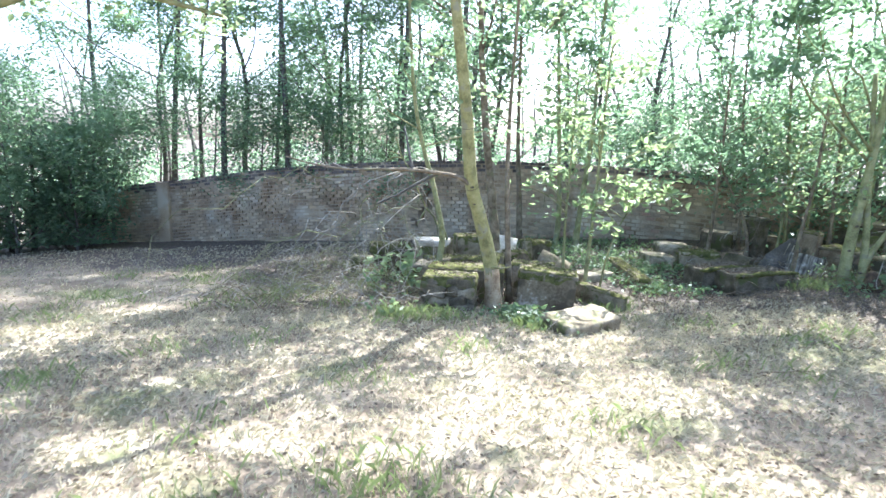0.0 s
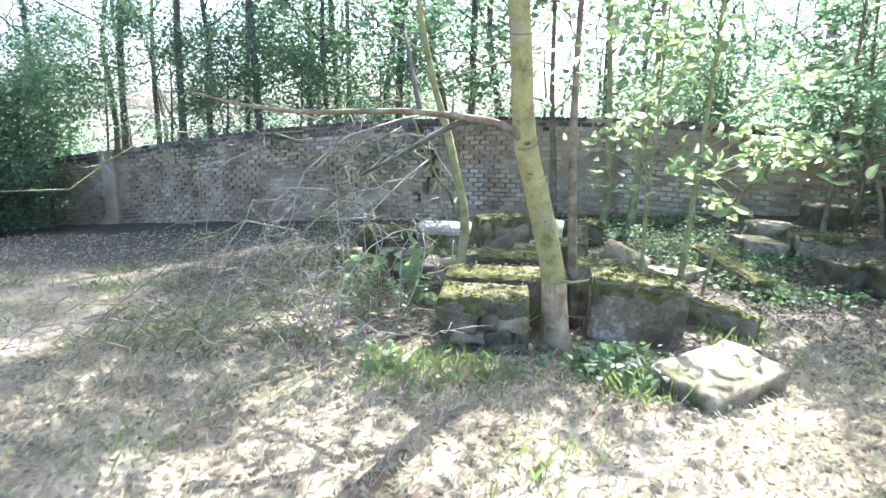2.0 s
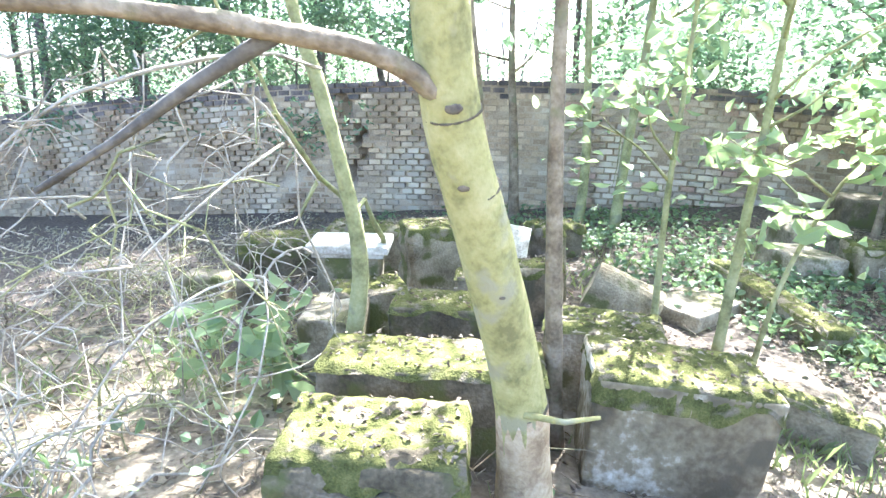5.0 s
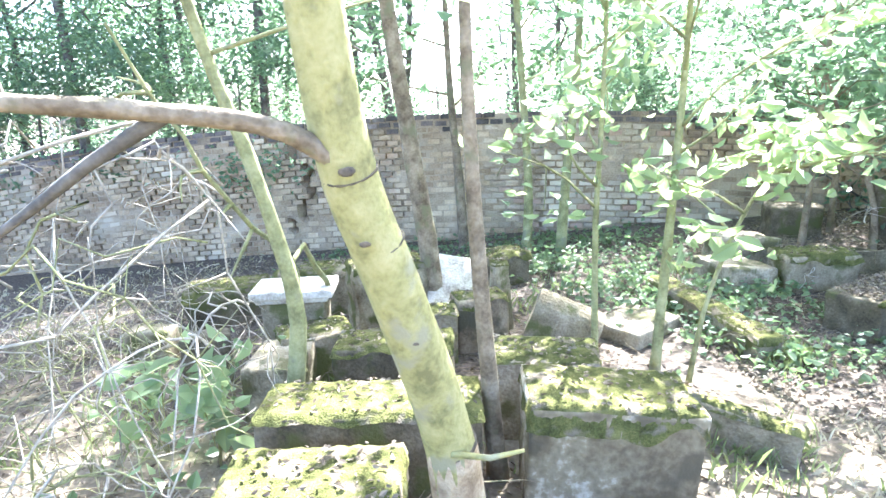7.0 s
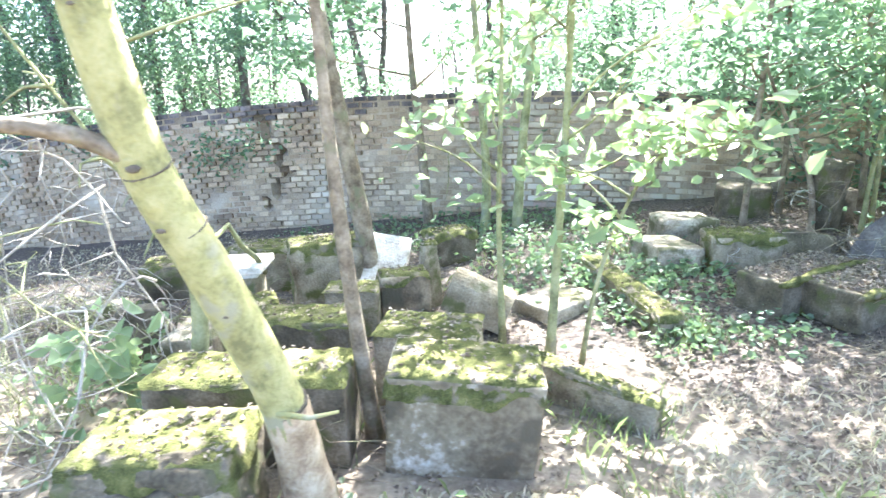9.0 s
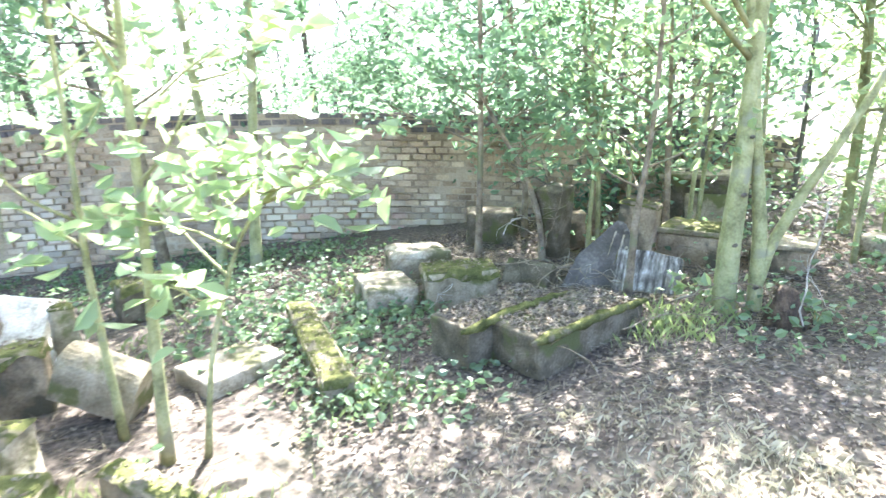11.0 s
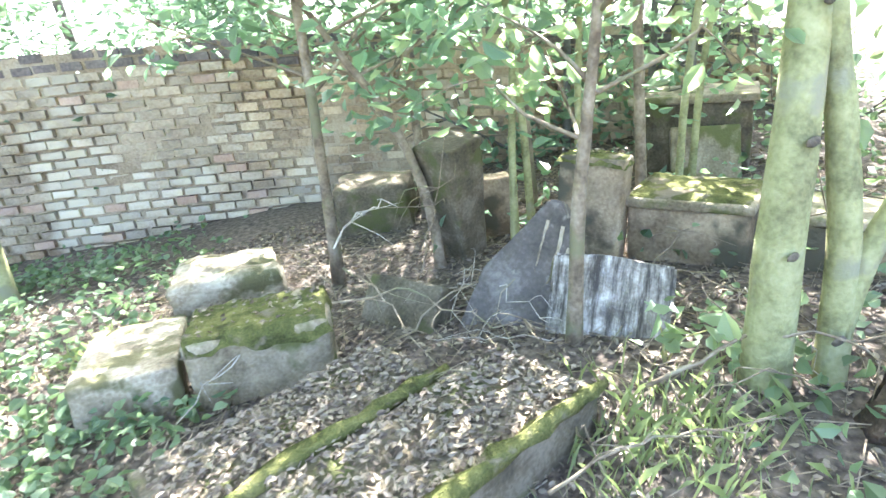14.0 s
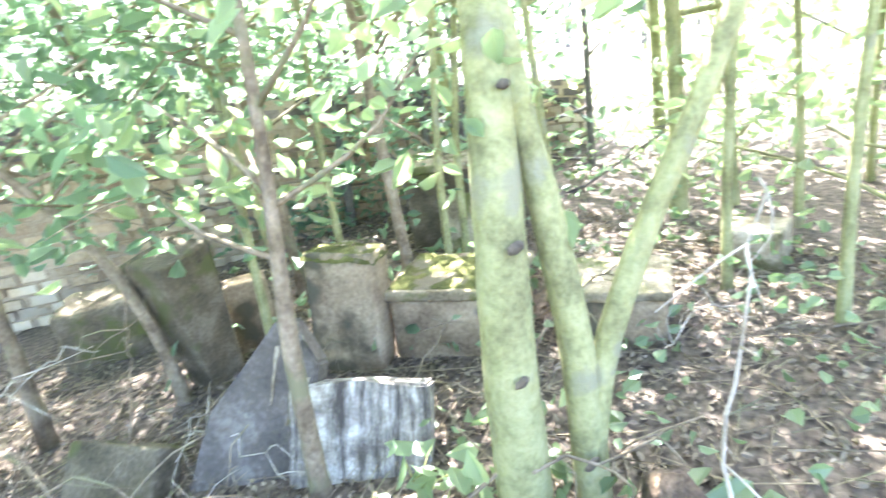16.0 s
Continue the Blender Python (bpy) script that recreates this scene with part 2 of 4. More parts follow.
        if smooth:
            me.polygons.foreach_set("use_smooth", [True] * len(me.polygons))
        ob = new(name, me)
        ob.parent = parent
        if label:
            ob["label"] = label
        return ob


def part(name, bm, mat, parent=None, label="", smooth=False):
    me = bpy.data.meshes.new(name)
    bm.to_mesh(me)
    bm.free()
    me.materials.append(mat)
    if smooth:
        me.polygons.foreach_set("use_smooth", [True] * len(me.polygons))
    ob = new(name, me)
    ob.parent = parent
    if label:
        ob["label"] = label
    return ob


def curve(pts, n):
    """n points along a smooth curve through pts."""
    p = [Vector(q) for q in pts]
    p = [p[0] * 2 - p[1]] + p + [p[-1] * 2 - p[-2]]
    out = []
    for i in range(n):
        s = i / (n - 1) * (len(p) - 3)
        k = min(int(s), len(p) - 4)
        u = s - k
        a, b, c, d = p[k:k + 4]
        out.append(0.5 * (2 * b + (c - a) * u + (2 * a - 5 * b + 4 * c - d) * u * u + (3 * b - a - 3 * c + d) * u ** 3))
    return out


def ground_z(x, y):
    """Height of the lightly sloping ground."""
    x = np.clip(x, -13, 11)
    y = np.clip(y, -4, 19)
    z = -0.0622 - 0.0163 * x - 0.0526 * y + 0.0016 * x * x + 0.0072 * x * y + 0.0009 * y * y
    z = z + 0.10 * np.exp(-((x + 0.1) ** 2 + (y - 5.5) ** 2) / 1.2) - 0.09 * np.exp(-((x - 2.4) ** 2 + (y - 6.6) ** 2) / 1.6) - 0.09 * np.exp(-((x - 3.9) ** 2 / 1.6 + (y - 7.5) ** 2 / 0.9))
    return z + 0.018 * np.sin(2.3 * x + 0.7 * y) * np.sin(1.9 * y - 0.8 * x) + 0.010 * np.sin(6.1 * x) * np.sin(5.3 * y)


# ---- ground ----
edges = [-400, -150, -60, -30, -18] + list(np.arange(-13, 11.01, 0.2)) + [16, 30, 60, 150, 400]
rows_y = [-400, -150, -60, -25, -10] + list(np.arange(-4, 17.01, 0.2)) + [20, 26, 40, 70, 150, 400]
gm = Mesh()
for gy in rows_y:
    for gx in edges:
        gm.v.append((gx, gy, float(ground_z(gx, gy))))
w = len(edges)
for j in range(len(rows_y) - 1):
    for i in range(w - 1):
        gm.f.append((j * w + i, j * w + i + 1, (j + 1) * w + i + 1, (j + 1) * w + i))
ground = tagged(gm.make("ground", SOIL, smooth=True), "sloping ground of dry mown grass and bare earth", "ground", kind="structure")

# ---- boundary wall of bricks ----
WALL_DIR = Vector((0.9532, -0.3022, 0))
WALL_OUT = Vector((-0.3022, -0.9532, 0))
WALL_AT = Vector((0, 12.65, 0))
COURSE, LENGTH = 0.078, 0.182


def wall_top(s):
    """Height of the wall's crest at s metres along it."""
    if s < -6.5:
        return 0.458 + 0.13 * (s + 6.5)
    return 1.2 - 0.0098 * (s - 2.2) ** 2


def wall_point(s, out, z):
    return WALL_AT + WALL_DIR * s + WALL_OUT * out + Vector((0, 0, z))


def crack_at(z):
    """Where the stepped crack runs at height z; None above and below it."""
    if -0.35 < z < 0.98:
        return -0.32 + 0.13 * math.sin(z * 5.2) + 0.09 * math.floor(z / 0.156 % 2)
    return None


S0, S1 = -12.0, 9.5
core = Mesh()
us = np.arange(S0, S1 + 0.01, 0.0775)
levels = 30
for s in us:
    top = wall_top(s)
    for k in range(levels + 1):
        z = top - 0.02 - k * COURSE
        c = crack_at(z)
        worn = noise.noise(Vector((s * 0.8, z * 1.5, 0))) + 0.45 * noise.noise(Vector((s * 3.1, z * 4.0, 7)))
        deep = 0.16 if c is not None and abs(s - c) < 0.045 else 0.048 if worn > 0.06 else 0.028 if worn > -0.12 else 0.011
        core.v.append(wall_point(s, -deep, z))
    core.v.append(wall_point(s, -0.30, top - 0.02 - levels * COURSE))
    core.v.append(wall_point(s, -0.30, top - 0.02))
ring = levels + 3
for i in range(len(us) - 1):
    for k in range(ring):
        a, b = i * ring + k, i * ring + (k + 1) % ring
        core.f.append((a, b, b + ring, a + ring))
core.f.append(tuple(range(ring)))
core.f.append(tuple((len(us) - 1) * ring + k for k in reversed(range(ring))))
wall_north = tagged(core.make("wall_north", MORTAR), "old boundary wall of weathered pale bricks, cracked", "wall", kind="structure")

# ---- stones ----


def box_mesh(w, d, h, seed, rough=0.010, bevel=0.018, cuts=5, taper=1.0):
    """A worn stone block standing on z = 0."""
    bm = bmesh.new()
    bmesh.ops.create_cube(bm, size=1)
    for v in bm.verts:
        k = taper if v.co.z > 0 else 1.0
        v.co = Vector((v.co.x * w * k, v.co.y * d * k, (v.co.z + 0.5) * h))
    bmesh.ops.bevel(bm, geom=bm.edges[:], offset=min(bevel, h * 0.3), segments=2, affect="EDGES", profile=0.6)
    bmesh.ops.subdivide_edges(bm, edges=[e for e in bm.edges if e.calc_length() > 0.08], cuts=cuts, use_grid_fill=True)
    bm.normal_update()
    off = Vector((seed * 3.7, seed * 1.3, seed * 5.1))
    for v in bm.verts:
        n = noise.noise(v.co * 6 + off) * 0.8 + noise.noise(v.co * 19 + off) * 0.45
        v.co += v.normal * (n * rough)
    return bm


def moss_mesh(w, d, h, seed, hang=0.06, thick=0.018):
    """A cushion of moss over a block's top, hanging raggedly over its rims."""
    m = Mesh(seed)
    nx, ny = max(10, int(w / 0.018)), max(8, int(d / 0.018))
    for j in range(ny + 1):
        for i in range(nx + 1):
            x, y = (i / nx - 0.5) * 2, (j / ny - 0.5) * 2
            q = Vector((x * w * 0.5, y * d * 0.5, seed * 0.37))
            rim = max(abs(x), abs(y))
            z = h + 0.004 + thick * (0.35 + 0.9 * max(0, noise.noise(q * 9)) + 0.5 * noise.noise(q * 34))
            px, py = x * w * 0.5, y * d * 0.5
            if i in (0, nx) or j in (0, ny):
                z = h - hang * max(0.05, 0.6 + 0.8 * noise.noise(q * 6 + Vector((9, 0, 0))) + 0.12 * noise.noise(q * 27))
                out = 0.004 + 0.010 * m.rng.random()
                px += out if i == nx else -out if i == 0 else 0
                py += out if j == ny else -out if j == 0 else 0
            elif i in (1, nx - 1) or j in (1, ny - 1):
                px *= 1 + 0.04 * (abs(x) > 0.8)
                py *= 1 + 0.04 * (abs(y) > 0.8)
                z -= 0.006
            m.v.append((px, py, z))
    k = nx + 1
    for j in range(ny):
        for i in range(nx):
            m.f.append((j * k + i, j * k + i + 1, (j + 1) * k + i + 1, (j + 1) * k + i))
    return m


def litter_on(parent, w, d, h, n, seed, size=0.024):
    m = Mesh(seed)
    p = m.rng.uniform(-0.5, 0.5, (n, 3)) * (w, d, 0)
    p[:, 2] = h + m.rng.uniform(0.006, 0.022, n)
    m.leaves(p, size, flat=0.15, wide=0.3)
    m.make("fallen_leaves", LITTER, parent, label="dry brown fallen leaves")


def stone(name, x, y, top, w, d, yaw, mat, label, bottom=None, seed=1, rough=0.010, bevel=0.018, moss=0.0, tilt=(0, 0), category="gravestone", group="", taper=1.0, sink=0.05, moss_label="cushion of yellow-green moss"):
    base = float(ground_z(x, y)) - sink if bottom is None else bottom
    h = top - base
    body = part(name, box_mesh(w, d, h, seed, rough, bevel, taper=taper), mat, smooth=True)
    body.matrix_world = pose(x, y, base, tilt[0], tilt[1], yaw)
    tagged(body, label, category, group)
    if moss:
        moss_mesh(w * taper, d * taper, h, seed, moss).make("moss", MOSS, body, True, moss_label)
        litter_on(body, w * taper * 0.95, d * taper * 0.9, h + 0.01, int(520 * w * d) + 6, seed, 0.022)
    return body


PILE = "broken tombs heaped round the leaning tree"
# the mossy rubble pier in front, with its stones showing
pier = stone("rubble_block", 0.19, 6.36, 0.08, 0.60, 0.40, -8, DARK_STONE, "mossy rubble masonry block at the foot of a leaning tree", seed=3, rough=0.045, bevel=0.055, moss=0.13, category="stone block", group=PILE)
rr = np.random.default_rng(8)
for row, (zz, sizes) in enumerate(((0.03, (0.21, 0.13, 0.26)), (0.13, (0.11, 0.24, 0.16, 0.10)), (0.235, (0.27, 0.12, 0.20)))):
    at = -0.30
    for k, ww in enumerate(sizes):
        bm = box_mesh(ww, 0.12, rr.uniform(0.07, 0.11), 20 + row * 5 + k, 0.06, 0.012, 4)
        rock = part("rubble_stone", bm, (STONE, DARK_STONE, DARK_STONE)[(row * 2 + k) % 3], pier, smooth=True)
        rock.matrix_local = pose(at + ww / 2, -0.148 + rr.uniform(-0.016, 0.012), zz + rr.uniform(-0.01, 0.02), rr.uniform(-12, 12), rr.uniform(-20, 20), rr.uniform(-12, 12))
        at += ww * 0.98
tomb = stone("tomb_slab", 0.41, 6.88, 0.08, 0.90, 0.33, -10, DARK_STONE, "long dark stone tomb slab with a mossy top", seed=4, moss=0.03, category="tomb slab", group=PILE)
stone("tomb_block", 1.34, 6.73, 0.09, 0.65, 0.40, -12, WHITEWASH, "stone tomb block with flaking whitewash and thick moss", seed=5, moss=0.13, taper=1.05, tilt=(0, 4), rough=0.016, category="tomb block", group=PILE)
stone("tomb_slab", 1.27, 7.27, 0.05, 0.55, 0.33, -18, PALE_STONE, "sunlit pale stone slab with patches of moss", seed=6, moss=0.02, category="tomb slab", group=PILE)
stone("tomb_block", 0.56, 7.58, 0.05, 0.62, 0.30, -12, DARK_STONE, "dark stone block with a mossy top", seed=7, moss=0.05, category="tomb block", group=PILE)
stone("stone_slab", -0.08, 7.9, -0.10, 0.32, 0.46, -10, PALE_STONE, "flat pale slab bleached by the sun", seed=8, category="stone slab", group=PILE)
stone("stone_slab", 0.84, 8.25, -0.03, 0.36, 0.2, -10, STONE, "low mossy slab among the heap", seed=9, moss=0.03, category="stone slab", group=PILE)
stone("stone_slab", 0.1, 8.2, -0.08, 0.45, 0.3, 15, STONE, "low mossy slab half sunk in litter", seed=31, moss=0.04, category="stone slab", group=PILE)
stone("stone_block", 1.2, 8.38, 0.0, 0.36, 0.22, 5, OCHRE_STONE, "small mossy stone block, yellow in the sun", seed=10, moss=0.09, category="stone block", group=PILE)
stone("gravestone", 1.42, 8.65, 0.14, 0.2, 0.12, 25, STONE, "small upright mossy gravestone fragment", seed=11, moss=0.05, taper=0.6, group=PILE)
# pedestal with a moulded cap
pedestal = stone("pedestal", -0.03, 8.55, 0.04, 0.42, 0.28, -6, STONE, "stone pedestal under a moulded pale cap", seed=12, category="pedestal", group=PILE)
ph = 0.04 - (float(ground_z(-0.03, 8.55)) - 0.05)
for nm, wz, dz, zz, hh in (("moulding", 0.47, 0.33, ph - 0.005, 0.035), ("cap", 0.54, 0.38, ph + 0.027, 0.055)):
    o = part(nm, box_mesh(wz, dz, hh, 13, 0.004, 0.01, 3), SUNLIT_STONE, pedestal, smooth=True)
    o.location = (0, 0, zz)


def arch_mesh(w, h, length, seed, n=14):
    """A stone with a round-arched end, lying along x."""
    bm = bmesh.new()
    ring = [(-w / 2, 0.0), (w / 2, 0.0)] + [(w / 2 * math.cos(a), h - w / 2 + w / 2 * math.sin(a)) for a in np.linspace(0, math.pi, n)]
    cols = []
    for i in range(9):
        x = (i / 8 - 0.5) * length
        inset = 0.985 if i in (0, 8) else 1.0
        cols.append([bm.verts.new((x, a * inset, b * inset)) for a, b in ring])
    for i in range(8):
        for k in range(len(ring)):
            j = (k + 1) % len(ring)
            bm.faces.new((cols[i][k], cols[i][j], cols[i + 1][j], cols[i + 1][k]))
    bm.faces.new(cols[0])
    bm.faces.new(cols[-1][::-1])
    bmesh.ops.recalc_face_normals(bm, faces=bm.faces[:])
    bm.normal_update()
    for v in bm.verts:
        v.co += v.normal * (noise.noise(v.co * 14 + Vector((seed, 0, 0))) * 0.008)
    return bm


arch = part("arched_stone", arch_mesh(0.25, 0.29, 0.44, 14), STONE)
arch.matrix_world = pose(1.66, 8.1, -0.27, 0, 22, -22)
tagged(arch, "round-topped gravestone lying tilted on the heap", "gravestone", PILE)
slab = stone("fallen_gravestone", 0.99, 8.62, 0.30, 0.34, 0.10, -14, SUNLIT_STONE, "sunlit white gravestone leaning back against the heap", bottom=-0.36, seed=15, tilt=(-48, 8), group=PILE)
stone("fallen_gravestone", 1.22, 8.72, -0.12, 0.34, 0.26, -30, SUNLIT_STONE, "broken piece of a sunlit white gravestone", seed=16, tilt=(-14, 6), group=PILE)
stone("stone_rubble", 0.62, 9.0, 0.12, 0.58, 0.4, 10, STONE, "heap stone thick with moss before the wall", seed=17, rough=0.05, bevel=0.06, moss=0.10, category="rubble", group=PILE)
stone("stone_rubble", 0.15, 9.75, -0.08, 0.9, 0.4, -8, STONE, "mossy rubble ridge before the wall", seed=18, rough=0.06, bevel=0.06, moss=0.10, category="rubble", group=PILE)
stone("stone_rubble", -0.75, 9.85, -0.2, 0.7, 0.45, 6, DARK_STONE, "mossy rubble under dead twigs", seed=19, rough=0.06, bevel=0.06, moss=0.12, category="rubble", group=PILE)
stone("stone_rubble", 1.75, 9.85, -0.08, 0.45, 0.35, 20, DARK_STONE, "dark mossy lump near the wall", seed=20, rough=0.06, bevel=0.06, moss=0.10, category="rubble", group=PILE)
stone("gravestone", -0.58, 8.28, -0.08, 0.30, 0.14, 12, DARK_STONE, "small dark upright gravestone among weeds", seed=21, group=PILE)
stone("gravestone", -1.12, 8.95, -0.24, 0.32, 0.2, -12, STONE, "low gravestone half hidden by dead branches", seed=22, group=PILE)
# flat slab before the heap, and the kerbs
front = stone("ledger_stone", 1.55, 5.77, -0.17, 0.72, 0.46, 29, STONE, "sunlit weathered ledger stone lying in the grass", seed=23, rough=0.035, bevel=0.035, tilt=(5, -3), category="ledger stone", sink=0.1)
stone("grave_kerb", 2.07, 6.98, -0.19, 0.70, 0.12, -46, STONE, "mossy grave kerb beside the whitewashed block", seed=24, moss=0.05, tilt=(0, 6), category="grave kerb")
stone("grave_kerb", 2.88, 8.32, -0.19, 1.28, 0.19, -88, STONE, "long mossy grave kerb sunk in weeds", seed=25, moss=0.05, tilt=(0, 2), category="grave kerb")
stone("stone_slab", 2.35, 8.35, -0.27, 0.55, 0.4, 30, PALE_STONE, "flat pale slab nearly covered by leaves", seed=32, category="stone slab")
# the second group of tombs
RIGHT = "tombs by the double-trunked tree"
stone("ledger_stone", 3.53, 8.95, -0.09, 0.40, 0.60, -3, PALE_STONE, "square pale ledger stone among weeds", seed=26, tilt=(-3, 2), category="ledger stone", group=RIGHT)
stone("stone_block", 3.99, 9.5, 0.0, 0.54, 0.45, -6, PALE_STONE, "rough broken pale stone block", seed=27, rough=0.04, bevel=0.04, category="stone block", group=RIGHT)
stone("stone_block", 4.06, 8.70, 0.02, 0.56, 0.34, -12, STONE, "mossy stone block with a sunlit edge", seed=28, rough=0.025, bevel=0.03, moss=0.10, category="stone block", group=RIGHT)
for gx, gy, gw, gd, gyaw, sd, lab in ((4.07, 8.02, 0.92, 0.36, 20, 29, "tomb slab under a carpet of dry leaves"), (4.42, 7.71, 0.98, 0.42, 16, 30, "tilted tomb slab with a mossy rim and dry leaves")):
    g = stone("tomb_slab", gx, gy, -0.07, gw, gd, gyaw, DARK_STONE, lab, seed=sd, category="tomb slab", group=RIGHT, tilt=(0, 0))
    gh = -0.07 - (float(ground_z(gx, gy)) - 0.05)
    litter_on(g, gw * 0.94, gd * 0.9, gh, 1500, sd)
    rim = Mesh(sd)
    rim.tube(curve([(-gw * 0.56, -gd / 2, gh - 0.004), (0, -gd / 2 - 0.006, gh + 0.010), (gw * 0.54, -gd / 2, gh)], 14), [0.016, 0.026, 0.03, 0.022, 0.03, 0.034, 0.026, 0.032, 0.024, 0.03, 0.022, 0.028, 0.02, 0.012], 8, 0.45)
    rim.make("moss", MOSS, g, True, "strip of moss along the rim")


def slab_mesh(w, h, thick, peak, seed):
    """An upright slab with a gabled head, its face towards -y."""
    bm = bmesh.new()
    prof = [(-w / 2, 0), (w / 2, 0), (w * 0.5, h), (w * 0.22, h + peak), (w * 0.10, h + peak * 0.94), (-w * 0.40, h * 0.56)] if peak > 0.05 else [(-w / 2, 0), (w / 2, 0), (w / 2, h), (w * 0.03, h + peak), (-w * 0.06, h + peak), (-w / 2, h)]
    lo = [bm.verts.new((x, -thick / 2, z)) for x, z in prof]
    hi = [bm.verts.new((x, thick / 2, z)) for x, z in prof]
    bm.faces.new(lo)
    bm.faces.new(hi[::-1])
    for i in range(6):
        j = (i + 1) % 6
        bm.faces.new((lo[j], lo[i], hi[i], hi[j]))
    bmesh.ops.bevel(bm, geom=bm.edges[:], offset=0.010, segments=2, affect="EDGES")
    bmesh.ops.triangulate(bm, faces=[f for f in bm.faces if len(f.verts) > 4])
    bmesh.ops.subdivide_edges(bm, edges=[e for e in bm.edges if e.calc_length() > 0.06], cuts=3, use_grid_fill=True)
    bm.normal_update()
    for v in bm.verts:
        v.co += v.normal * (noise.noise(v.co * 11 + Vector((seed, 0, 0))) * 0.006)
    return bm


obelisk = part("slate_gravestone", slab_mesh(0.42, 0.52, 0.11, 0.13, 41), SLATE)
obelisk.matrix_world = pose(5.02, 8.38, -0.28, -22, 12, -52)
tagged(obelisk, "dark slate gravestone with a gabled head, leaning back", "gravestone", RIGHT)
for k, (sx, z0, z1, sw) in enumerate(((0.13, 0.30, 0.55, 0.011), (0.175, 0.24, 0.47, 0.007), (0.06, 0.36, 0.56, 0.006))):
    streak = Mesh(55 + k)
    for z in np.linspace(z0, z1, 8):
        e = sw * (0.35 + 0.65 * (z - z0) / (z1 - z0)) * streak.rng.uniform(0.6, 1.4)
        x = sx + streak.rng.normal(0, 0.002)
        streak.v += [(x - e, -0.0640, z), (x + e, -0.0640, z), (x + e, -0.048, z), (x - e, -0.048, z)]
    for i in range(7):
        streak.f += [(4 * i + q, 4 * i + (q + 1) % 4, 4 * i + 4 + (q + 1) % 4, 4 * i + 4 + q) for q in range(4)]
    streak.make("lichen_streak", PALE_STONE, obelisk, False, "pale streak of lichen")
striped = part("streaked_gravestone", slab_mesh(0.47, 0.38, 0.14, 0.01, 42), STREAKED)
striped.matrix_world = pose(5.29, 8.05, -0.27, -24, 5, -46)
tagged(striped, "white gravestone stump streaked with black rain stains", "gravestone", RIGHT)
stone("broken_pillar", 5.25, 9.20, 0.50, 0.17, 0.17, 20, DARK_STONE, "broken tapering stone pillar leaning over", seed=43, taper=1.55, tilt=(4, -9), category="pillar", group=RIGHT)
stone("gravestone", 5.51, 9.32, 0.2, 0.2, 0.14, -20, OCHRE_STONE, "small ochre gravestone lit by the sun", seed=44, group=RIGHT)
stone("stone_block", 5.03, 10.12, 0.14, 0.52, 0.4, -25, DARK_STONE, "dark boulder-like tomb fragment with fallen leaves", seed=45, rough=0.04, bevel=0.05, category="stone block", group=RIGHT)
stone("stone_slab", 4.66, 8.72, -0.03, 0.42, 0.14, -58, DARK_STONE, "dark slab leaning in the litter", seed=46, tilt=(-35, 0), category="stone slab", group=RIGHT)
stone("gravestone", 5.67, 8.65, 0.38, 0.32, 0.16, -56, OCHRE_STONE, "upright gravestone with a mossy shoulder", seed=47, moss=0.06, tilt=(-5, 4), group=RIGHT)
chest = stone("box_tomb", 6.13, 8.40, 0.13, 0.54, 0.42, -60, OCHRE_STONE, "low ochre box tomb with a mossy lid", seed=48, category="box tomb", group=RIGHT)
ch = 0.13 - (float(ground_z(6.13, 8.40)) - 0.05)
lid = part("lid", box_mesh(0.58, 0.46, 0.045, 49, 0.006, 0.012, 4), STONE, chest, "stone lid overgrown with moss", True)
lid.location = (0, 0, ch - 0.002)
cushion = moss_mesh(0.54, 0.42, 0.045, 50, 0.03).make("moss", MOSS, lid, True, "bright moss")
side_chest = stone("box_tomb", 6.47, 7.86, 0.09, 0.42, 0.36, -60, OCHRE_STONE, "ochre box tomb behind the double trunk", seed=51, category="box tomb", group=RIGHT)
side_lid = part("lid", box_mesh(0.46, 0.40, 0.04, 57, 0.006, 0.012, 4), STONE, side_chest, "weathered stone lid", True)
side_lid.location = (0, 0, 0.09 - (float(ground_z(6.47, 7.86)) - 0.05) - 0.002)
deep_chest = stone("box_tomb", 7.05, 9.32, 0.42, 0.7, 0.5, -50, DARK_STONE, "dark box tomb deep in the shrubs", seed=52, category="box tomb", group=RIGHT)
deep_lid = part("lid", box_mesh(0.76, 0.56, 0.05, 58, 0.006, 0.012, 4), STONE, deep_chest, "mossy stone lid", True)
deep_lid.location = (0, 0, 0.42 - (float(ground_z(7.05, 9.32)) - 0.05) - 0.002)
stone("stone_block", 7.25, 7.62, 0.12, 0.25, 0.25, 10, PALE_STONE, "pale block among the brambles", seed=53, category="stone block", group=RIGHT)
stone("stone_slab", 6.80, 8.97, 0.30, 0.4, 0.12, -40, STONE, "leaning slab under the shrubs", seed=54, tilt=(-20, 0), category="stone slab", group=RIGHT)

# ---- trees ----


